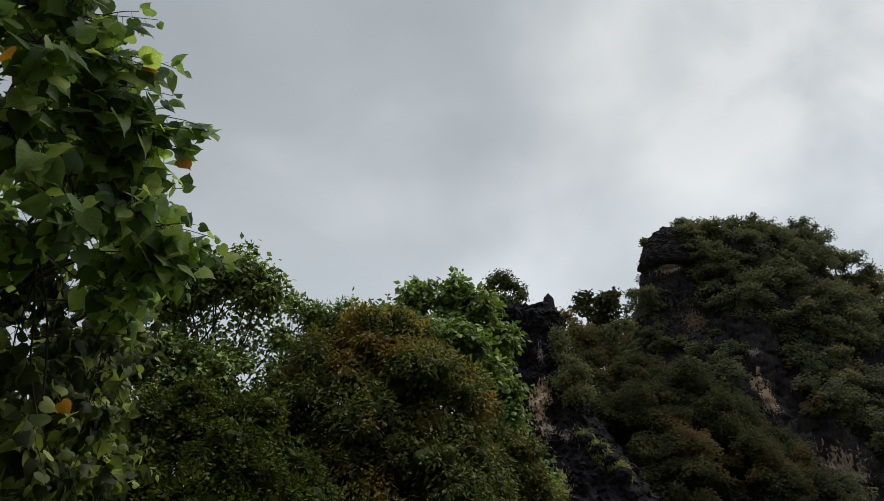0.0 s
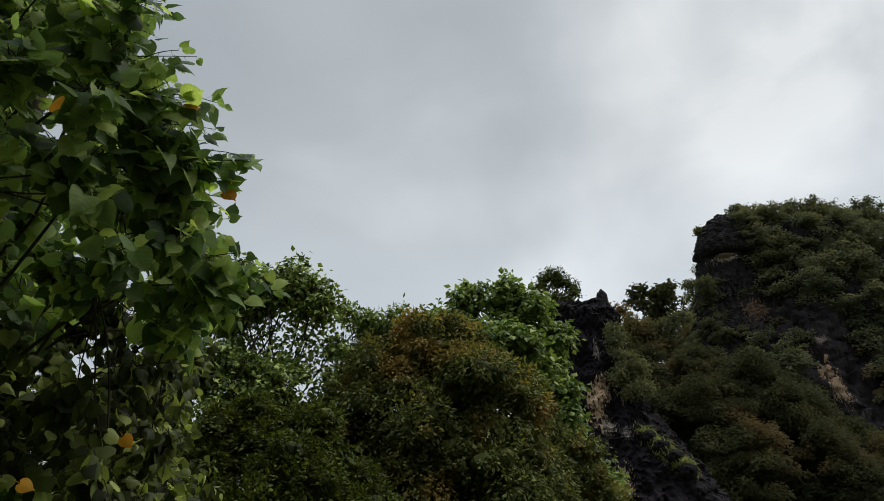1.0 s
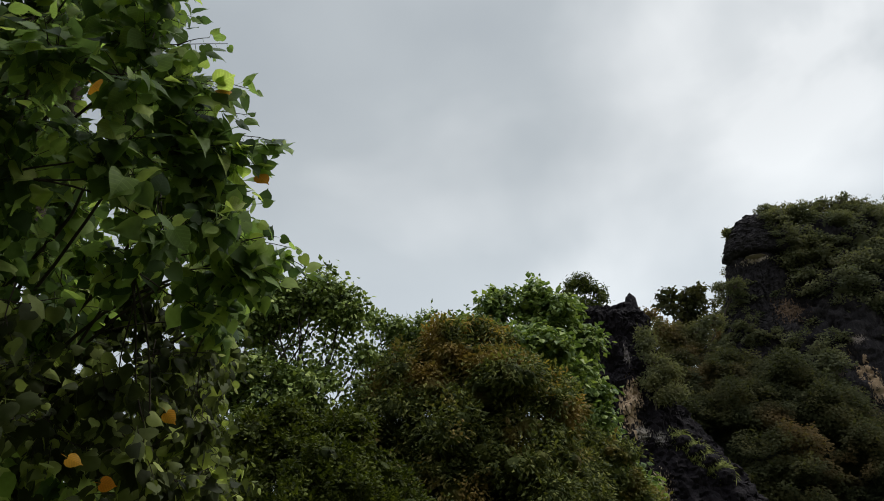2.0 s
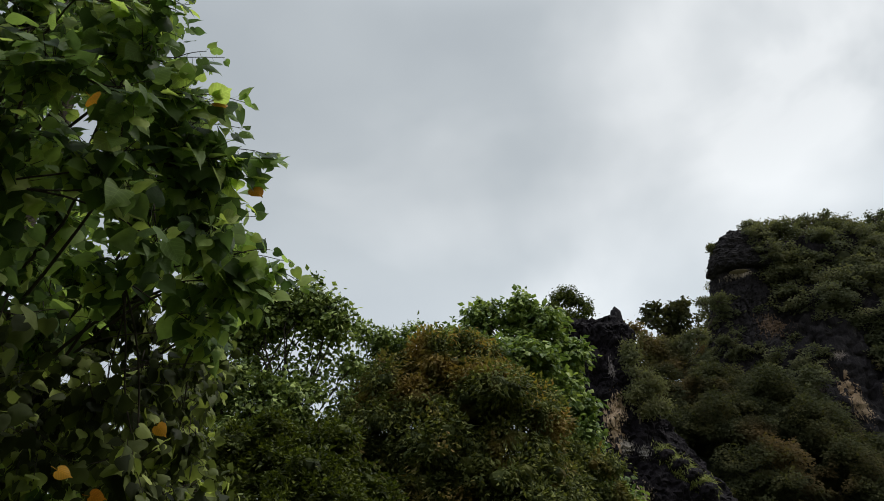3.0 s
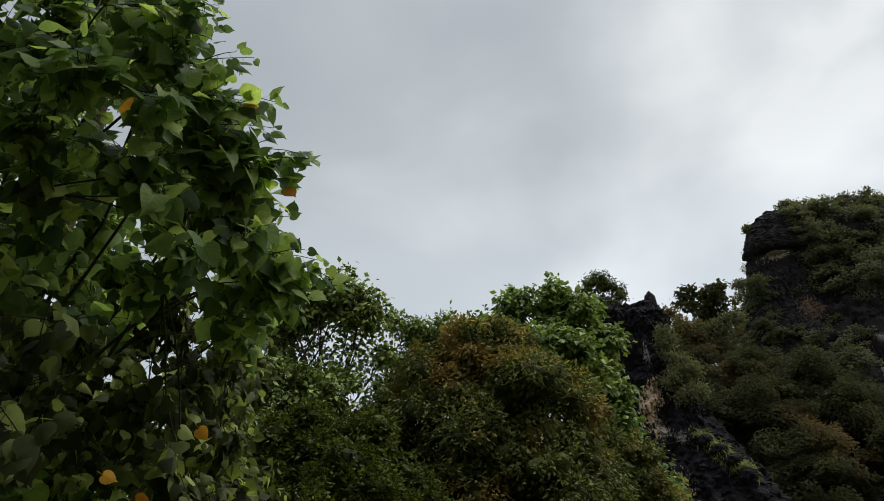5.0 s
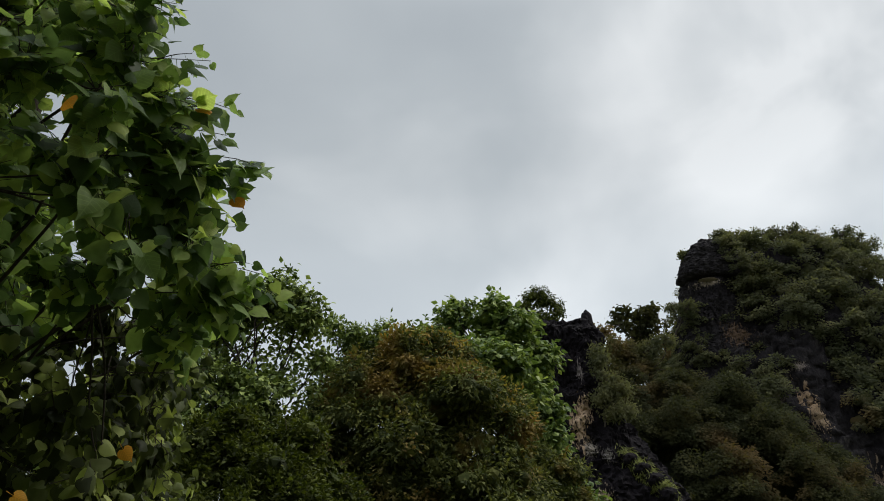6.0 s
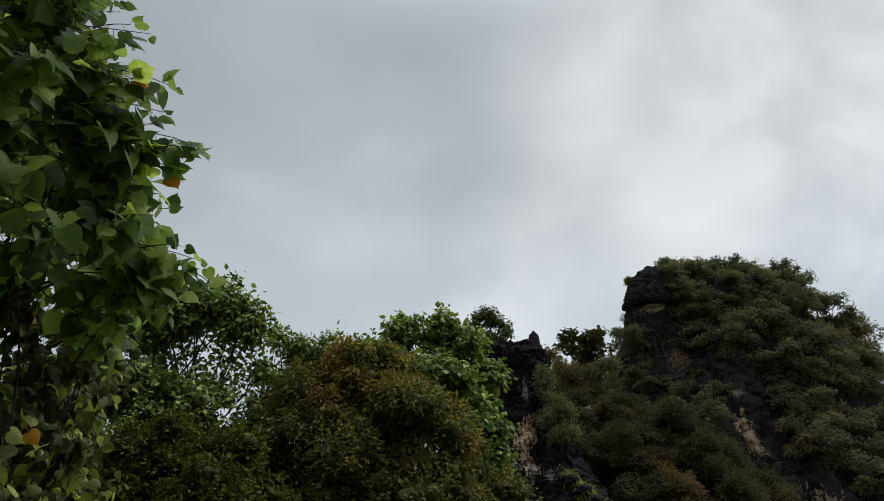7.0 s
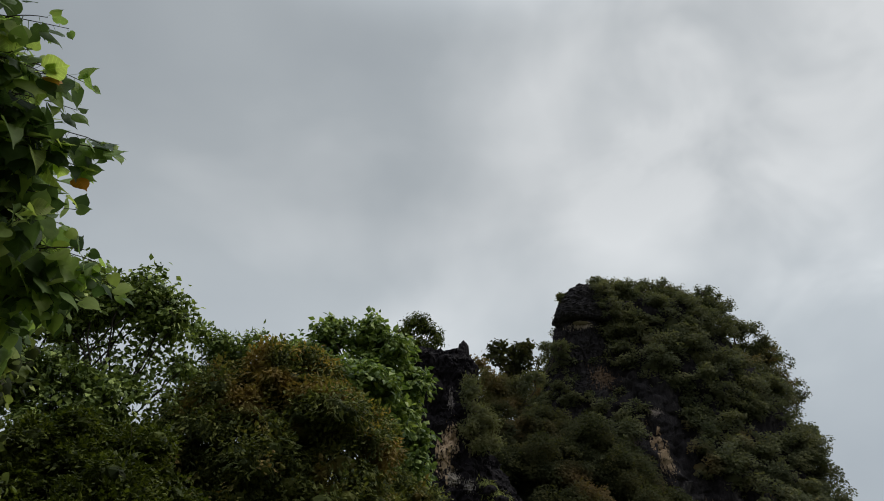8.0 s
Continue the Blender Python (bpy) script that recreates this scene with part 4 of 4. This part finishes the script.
tree("open_crowned_tree", (-4.3, 12.0, 0), [
    (-5.29, 11.60, 7.41, 0.36), (-4.94, 11.60, 7.48, 0.35), (-5.38, 11.80, 7.01, 0.29), (-4.18, 11.50, 7.23, 0.39), (-3.81, 11.50, 7.28, 0.39), (-4.93, 12.00, 7.21, 0.42), (-4.48, 12.00, 7.21, 0.41), (-3.44, 11.50, 7.13, 0.29), (-3.19, 11.50, 6.78, 0.26), (-4.52, 11.50, 7.04, 0.35), (-4.90, 11.60, 6.91, 0.38), (-3.93, 11.70, 7.01, 0.39), (-3.52, 11.70, 6.78, 0.31),
    (-5.22, 11.60, 6.62, 0.41)] + [(-4.48, 11.30, 5.42, 0.38), (-3.92, 11.30, 5.26, 0.39), (-3.58, 11.40, 5.45, 0.22),
    (-5.06, 11.40, 5.66, 0.47), (-4.62, 11.20, 4.79, 0.52), (-3.86, 11.20, 4.79, 0.43), (-5.28, 11.40, 5.24, 0.47), (-5.73, 11.70, 6.32, 0.50), (-3.00, 11.90, 6.06, 0.15),
    (-4.70, 11.80, 7.28, 0.34), (-4.25, 11.80, 7.22, 0.32), (-3.70, 11.80, 7.12, 0.28), (-5.10, 11.90, 7.15, 0.32),
], "open-crowned tree with sky showing through the leaves", "tree", M_thin_tree, 0.05, 0, 6, 0.075, 0.115, ROUNDS, 5, 0.006, cover=1.9, inside=0, heads=(7, 0.52, 0.75), inner=0.35, droop=0.5, jitter=0.35, thin=[
    (-5.01, 11.80, 6.25, 0.36), (-4.61, 11.90, 6.17, 0.31), (-4.04, 11.80, 6.13, 0.34), (-3.59, 11.90, 6.12, 0.32), (-3.21, 11.90, 6.00, 0.27), (-3.75, 11.70, 5.77, 0.27), (-3.29, 11.80, 5.59, 0.26), (-4.33, 11.60, 5.73, 0.27), (-3.13, 11.80, 6.47, 0.24), (-3.32, 11.80, 5.06, 0.31), (-2.99, 11.90, 5.19, 0.28), (-3.12, 11.80, 4.60, 0.37), (-2.98, 12.00, 5.65, 0.24), (-4.85, 11.90, 6.65, 0.3), (-4.35, 11.90, 6.62, 0.3), (-3.85, 11.90, 6.6, 0.3), (-3.42, 11.90, 6.45, 0.26)])

# ---- fresh green bush ----
rng = np.random.default_rng(19)
tree("fresh_green_bush", (-3.2, 9.6, 0), [
    (-3.91, 9.00, 3.63, 0.55), (-3.35, 9.00, 3.85, 0.48), (-2.75, 9.00, 3.85, 0.47), (-2.29, 9.00, 3.78, 0.41), (-3.92, 8.80, 3.02, 0.73), (-3.19, 8.70, 3.08, 0.68), (-2.50, 8.70, 3.14, 0.65), (-2.03, 8.90, 3.04, 0.49),
    (-4.68, 9.00, 3.41, 0.69), (-4.79, 8.80, 2.82, 0.89), (-2.72, 8.70, 2.36, 1.02), (-3.78, 8.70, 2.24, 1.11), (-1.75, 8.90, 2.38, 0.66), (-2.66, 9.30, 3.66, 0.43), (-2.88, 9.20, 3.42, 0.52), (-7.30, 9.00, 4.08, 1.03), (-8.01, 9.00, 3.63, 1.35),
], "dense bush of small fresh green leaves", "bush", M_bright, 0.08, 0, 12, 0.04, 0.068, KITES, 16, 0.004, cover=1.5, inside=0.62, heads=(9, 0.46, 0.72), inner=0.78, droop=0.2, jitter=0.3)

# ---- heart-leaved tree close by ----
near = thing("heart_leaved_tree", (-2.83, 2.88, 3.00), "leafy tree with glossy heart-shaped leaves, some turned yellow", "tree")
NB = np.array((-2.83, 2.88, 3.00))
near.location = (NB[0], NB[1], 0)
FORK = NB + np.array((0, 0, -0.3))
CROWN_MID = np.array((-2.1, 2.5, 3.0))
part("trunk", *limb((NB[0], NB[1], 0), FORK, 0.14, 0.10, 0.03, 9, 12), M_bark, near, smooth=True)
part("trunk", *limb(FORK, FORK + np.array((0.1, -0.1, 2.6)), 0.10, 0.03, 0.04, 9, 10), M_bark, near, smooth=True)
# leading shoots at the crown's edge: root and tip
rng = np.random.default_rng(20)
EDGE = [
    ((-1.36, 1.36, 3.38), (-1.09, 1.53, 3.52)), ((-1.26, 1.54, 3.28), (-1.00, 1.67, 3.39)), ((-1.25, 1.58, 3.14), (-0.94, 1.80, 3.28)), ((-1.22, 1.68, 3.10), (-0.97, 1.84, 3.20)),
    ((-1.22, 1.74, 2.98), (-0.88, 1.95, 3.14)), ((-1.22, 1.76, 2.92), (-0.94, 1.96, 3.05)), ((-1.24, 1.84, 2.86), (-1.00, 2.00, 2.97)), ((-1.22, 1.88, 2.80), (-0.99, 2.06, 2.89)),
    ((-1.24, 1.96, 2.78), (-0.85, 2.18, 2.81)), ((-1.20, 2.00, 2.72), (-0.93, 2.17, 2.75)), ((-1.22, 2.02, 2.66), (-0.99, 2.18, 2.68)), ((-1.26, 2.06, 2.60), (-1.09, 2.21, 2.57)),
]
FRONT = [
    (-1.24, 1.61, 3.49, 0.12), (-1.29, 1.57, 3.35, 0.15), (-1.14, 1.77, 3.26, 0.11), (-1.10, 1.86, 3.15, 0.11), (-1.08, 1.98, 3.03, 0.11), (-1.10, 1.89, 2.96, 0.13),
    (-1.12, 1.72, 2.65, 0.13), (-1.04, 1.90, 2.78, 0.12), (-1.06, 2.10, 2.86, 0.09), (-1.06, 2.16, 2.74, 0.08), (-1.16, 2.22, 2.72, 0.11), (-1.23, 1.64, 2.82, 0.14),
    (-1.23, 1.60, 2.93, 0.18), (-1.17, 1.79, 3.08, 0.16), (-1.46, 1.46, 3.17, 0.18), (-1.18, 1.54, 3.30, 0.10), (-1.12, 1.71, 3.20, 0.10), (-1.20, 1.48, 3.08, 0.14),
]
INNER = [
    (-1.45, 1.83, 3.48, 0.23), (-1.34, 1.94, 3.45, 0.17), (-1.40, 2.15, 3.15, 0.30), (-1.20, 2.40, 2.93, 0.16), (-1.36, 2.46, 2.89, 0.25), (-1.56, 2.24, 2.85, 0.20), (-1.43, 2.81, 2.87, 0.21), (-1.40, 1.59, 3.61, 0.22),
    (-1.26, 1.60, 3.66, 0.17), (-1.77, 1.64, 3.15, 0.22), (-2.18, 2.13, 3.05, 0.26), (-2.08, 1.81, 2.71, 0.36), (-1.62, 1.52, 3.40, 0.24), (-1.75, 1.75, 2.95, 0.24), (-1.62, 1.95, 3.20, 0.22), (-1.70, 1.62, 3.62, 0.26),
]
BACK = [
    (-2.41, 2.50, 3.54, 0.31), (-2.42, 2.44, 3.17, 0.34), (-2.45, 2.89, 3.37, 0.28), (-2.42, 2.50, 3.90, 0.24),
    (-2.03, 2.34, 4.13, 0.32), (-1.85, 2.45, 4.16, 0.24), (-2.03, 2.73, 3.89, 0.35), (-1.60, 2.44, 3.78, 0.27), (-1.52, 2.64, 3.50, 0.23), (-1.97, 3.18, 3.51, 0.27), (-1.58, 3.04, 3.24, 0.20), (-1.82, 3.46, 3.13, 0.21),
    (-2.47, 1.96, 4.00, 0.32), (-2.43, 2.35, 4.04, 0.36), (-2.00, 2.87, 3.48, 0.21), (-2.32, 3.05, 3.29, 0.35), (-2.14, 3.17, 3.28, 0.31), (-2.41, 2.90, 3.64, 0.24),
    (-2.05, 2.05, 4.55, 0.42), (-2.55, 2.60, 4.70, 0.48), (-3.05, 2.40, 4.35, 0.50), (-3.30, 3.10, 4.60, 0.50), (-3.35, 2.20, 3.70, 0.50), (-3.50, 3.20, 3.80, 0.50), (-2.70, 3.20, 5.10, 0.45),
    # unseen clumps overhead, added to keep zenith light off the leaves below
    (-2.30, 2.00, 4.60, 0.50), (-2.15, 1.50, 4.40, 0.45), (-2.80, 1.60, 4.50, 0.60), (-2.05, 2.55, 4.75, 0.40), (-2.60, 1.10, 4.00, 0.55), (-2.10, 0.90, 4.30, 0.50),
]
HANGING = [(-1.61, 3.11, 2.80, 0.23), (-1.64, 3.35, 2.73, 0.15), (-1.66, 3.05, 2.55, 0.25), (-1.49, 3.03, 2.85, 0.15), (-1.71, 2.93, 2.46, 0.25), (-1.67, 3.19, 2.45, 0.17), (-2.07, 2.70, 2.71, 0.23),
           (-1.32, 2.18, 2.11, 0.22), (-1.29, 2.34, 1.98, 0.21), (-1.43, 1.60, 2.36, 0.17), (-1.44, 1.59, 2.02, 0.20), (-1.24, 2.58, 2.04, 0.08), (-1.66, 2.48, 2.44, 0.27), (-1.61, 2.70, 2.61, 0.28), (-1.92, 2.15, 2.34, 0.32)] + [(-1.90, 2.47, 2.25, 0.31), (-1.38, 2.42, 1.90, 0.31), (-1.48, 2.86, 2.32, 0.25), (-1.93, 1.93, 2.13, 0.40),
           (-2.10, 3.55, 2.83, 0.41), (-1.91, 3.76, 2.84, 0.32), (-2.18, 3.48, 2.47, 0.49), (-2.00, 3.84, 2.40, 0.46), (-2.08, 3.61, 2.10, 0.50), (-2.92, 2.98, 2.91, 0.47), (-2.62, 3.18, 2.76, 0.41), (-2.78, 3.16, 2.35, 0.56), (-2.32, 3.28, 3.07, 0.40), (-1.97, 3.24, 3.09, 0.29)]
# leaves deep in the crown
DEEP = [
    (-2.20, 2.45, 3.05, 0.26), (-2.30, 2.50, 2.82, 0.26), (-2.08, 2.52, 2.90, 0.22), (-2.00, 2.75, 2.12, 0.26), (-2.25, 2.60, 2.10, 0.30), (-2.15, 2.62, 2.80, 0.26),
    (-2.10, 2.30, 3.42, 0.26), (-2.05, 2.42, 3.28, 0.24), (-2.45, 2.40, 3.10, 0.30), (-2.30, 2.42, 3.25, 0.26), (-2.55, 2.25, 3.25, 0.34),
]
HUBS = np.array([c[:3] for c in INNER])


def bough(c, hub):
    """A bough from the trunk to a hub of the crown, or from the nearest hub to an outer clump."""
    if hub:
        low = min(max(c[2] - 0.5 - 0.5 * rng.random(), 0.9), FORK[2] + 2.3)
        up = max(0.0, low - FORK[2]) / 2.6
        return part("bough", *limb((NB[0] + 0.1 * up, NB[1] - 0.1 * up, low), c[:3], 0.013, 0.005, 0.06, 9, 6), M_bark, near, smooth=True)
    start = HUBS[int(np.argmin(np.linalg.norm(HUBS - np.array(c[:3]), axis=1)))]
    return part("bough", *limb(start, c[:3], 0.005, 0.0025, 0.05, 9, 5), M_bark, near, smooth=True)


def shoot_lines(clumps, per_area, least=4):
    """Shoots that start inside each clump and end in its outer shell, bowing up and then nodding."""
    lines, who = [], []
    for k, (x, y, z, r) in enumerate(clumps):
        c = np.array((x, y, z))
        away = unit(c - CROWN_MID)
        for d in unit(rng.normal(0, 1, (max(least, int(per_area * r * r)), 3)) + away * 0.35 + np.array((0, 0, 0.15))):
            lines.append((c - d * r * 0.25 + rng.normal(0, 0.12, 3) * r, c + d * r * rng.uniform(0.62, 0.95)))
            who.append(k)
    return lines, who


def dress(lines, who, gap, size, droop, grow=1.0):
    """Twigs along the lines, and leaves set alternately along each twig on their stalks."""
    twigs, pos, ax, fc, s, own = [], [], [], [], [], []
    for (a, b), k in zip(lines, who):
        a, b = np.asarray(a, float), np.asarray(b, float)
        ln = np.linalg.norm(b - a)
        mid = (a + b) / 2 + np.array((0, 0, 0.1 * ln)) + rng.normal(0, 0.07, 3) * ln
        t = np.linspace(0, 1, 6)[:, None]
        twigs.append(tube((1 - t) ** 2 * a + 2 * t * (1 - t) * mid + t * t * b, np.linspace(0.0028, 0.0011, 6), 4))
        turn = rng.random() * 6.28
        d = unit(b - a)
        u = unit(np.cross(d, (0.2, 0.3, 0.93)))
        w = np.cross(u, d)
        n = max(4, int(ln / gap))
        for i in range(n):
            q = 0.22 + 0.78 * (i + 0.3 * rng.random()) / (n - 0.7)
            q = min(q, 1.0)
            p = (1 - q) ** 2 * a + 2 * q * (1 - q) * mid + q * q * b
            turn += 2.4 + rng.normal(0, 0.4)
            side = u * math.cos(turn) + w * math.sin(turn)
            end = max(0.0, q - 0.55) / 0.45
            axis = unit(side * 0.65 + d * (0.15 + 0.75 * end) + np.array((0, 0, -droop * (1 - 0.75 * end))) + rng.normal(0, 0.28, 3))
            out = unit(p - CROWN_MID)
            f = np.array((0.3, -0.55, 0.4)) + out * np.array((0.6, 0.6, 0.3)) + side * 0.35 + rng.normal(0, 0.5, 3)
            f = unit(f - axis * (f @ axis))
            sz = size * rng.uniform(0.68, 1.3) * (1.0 - 0.42 * max(0.0, q - 0.72) / 0.28 * grow)
            pos.append(p + axis * 0.45 * sz - f * 0.157 * sz)
            ax.append(axis)
            fc.append(f)
            s.append(sz)
            own.append(k)
    ax, fc = np.array(ax), np.array(fc)
    return twigs, np.array(pos), ax, np.cross(ax, fc), fc, np.array(s), np.array(own)


BOUGHS = [bough((*root, 0), False) for root, _ in EDGE] + [bough(c, False) for c in FRONT]
for c in INNER:
    bough(c, True)
for c in BACK[::2] + HANGING[::2]:
    bough(c, False)
lines, who = [], []
for k, (root, tip) in enumerate(EDGE):
    root, tip = np.array(root), np.array(tip)
    tip = tip + unit(tip - root) * 0.02
    lines.append((root, tip))
    who.append(k)
    for _ in range(5):
        q = rng.uniform(0.1, 0.6)
        lines.append((root + (tip - root) * q, root + (tip - root) * min(q + rng.uniform(0.3, 0.55), 0.97) + rng.normal(0, 0.05, 3) + np.array((-0.02, 0, -0.015))))
        who.append(k)
more, owner = shoot_lines(FRONT, 360)
lines, who = lines + more, who + [k + len(EDGE) for k in owner]
twigs, pos, ax, sd, fc, s, own = dress(lines, who, 0.022, 0.068, 0.85)
part("twigwork", *joined(twigs), M_bark, near, kind="stuff")
HEART_MESH = []
for k, (v, f) in enumerate(HEARTS):
    me = bpy.data.meshes.new("leaf")
    me.from_pydata(v.tolist(), [], f.tolist())
    me.materials.append(M_near_leaf)
    me.shade_smooth()
    HEART_MESH.append(me)
OLD_MESH = HEART_MESH[0].copy()
OLD_MESH.materials[0] = M_old_leaf


def one_leaf(bough, mesh, p, a, sd_, f, size, label=""):
    ob = new("leaf", mesh)
    ob.parent = bough
    ob.matrix_basis = Matrix(((sd_[0] * size, a[0] * size, f[0] * size, p[0]), (sd_[1] * size, a[1] * size, f[1] * size, p[1]), (sd_[2] * size, a[2] * size, f[2] * size, p[2]), (0, 0, 0, 1)))
    return tagged(ob, label)


order = np.argsort(pos @ np.array((-0.55, 0.83, 0.0)) + rng.normal(0, 0.25, len(pos)))
for i in order[:290]:
    one_leaf(BOUGHS[own[i]], HEART_MESH[rng.integers(0, 6)], pos[i], ax[i], sd[i], fc[i], s[i])
rest = order[290:]
part("leaves", *leaf_mass(pos[rest], ax[rest], sd[rest], fc[rest], s[rest], HEARTS), M_near_mass, near, kind="stuff", smooth=True)
for clumps, per_area, gap, size, droop, shapes, mat, label in (
    (INNER, 230, 0.025, 0.076, 0.9, HEARTS, M_near_mass, ""),
    (BACK + DEEP, 105, 0.028, 0.088, 0.9, HEARTS, M_near_mass, ""),
    (HANGING, 150, 0.022, 0.064, 1.3, [HEARTS[0], HEARTS[3], HEARTS[5], HEARTS[3]], M_hang, "smaller drooping olive leaves"),
):
    twigs, pos, ax, sd, fc, s, own = dress(*shoot_lines(clumps, per_area), gap, size, droop)
    part("leaves", *leaf_mass(pos, ax, sd, fc, s, shapes), mat, near, label, kind="stuff", smooth=True)
    part("twigwork", *joined(twigs), M_bark, near, kind="stuff")
# leaves that have turned yellow and orange
OLD = [(-0.93, 1.96, 3.01), (-1.00, 1.72, 3.22), (-1.09, 1.90, 2.12), (-1.31, 1.81, 1.98), (-1.24, 1.88, 1.92), (-1.20, 1.37, 2.95)]
ENDS = np.array([tip for _, tip in EDGE] + [c[:3] for c in FRONT])
for p in OLD:
    a = unit(np.array((0.6, 0.2, -0.55)) + rng.normal(0, 0.3, 3))
    f = np.array((0.45, -0.7, -0.1)) + rng.normal(0, 0.25, 3)
    f = unit(f - a * (f @ a))
    one_leaf(BOUGHS[int(np.argmin(np.linalg.norm(ENDS - np.array(p), axis=1)))], OLD_MESH, np.array(p), a, np.cross(a, f), f, 0.056 if p[2] > 2.5 else 0.042, "leaf turned orange")
settle(near)

# ---- unseen tree belt, added behind and beside to block low sky light ----
belt = [(x, -5.5 - 3 * rng.random(), 0.8 + 9.5 * rng.random(), 1) for x in np.linspace(-16, 16, 150)]
belt += [(side * (13 + 3 * rng.random()), y, 0.8 + 9.5 * rng.random(), 1) for side in (-1, 1) for y in np.linspace(-9, 5, 55)]
pts = np.array([q[:3] for q in belt])
shrub_cover("clearing_woodland", "unseen trees added behind and beside to block low light", pts, np.tile((0.0, 0.6, 0.2), (len(pts), 1)), 1.6, 2.8, 6, 6, 0.55, M_far_shaded, TUFTS, "woodland", 0.5, 0.75)
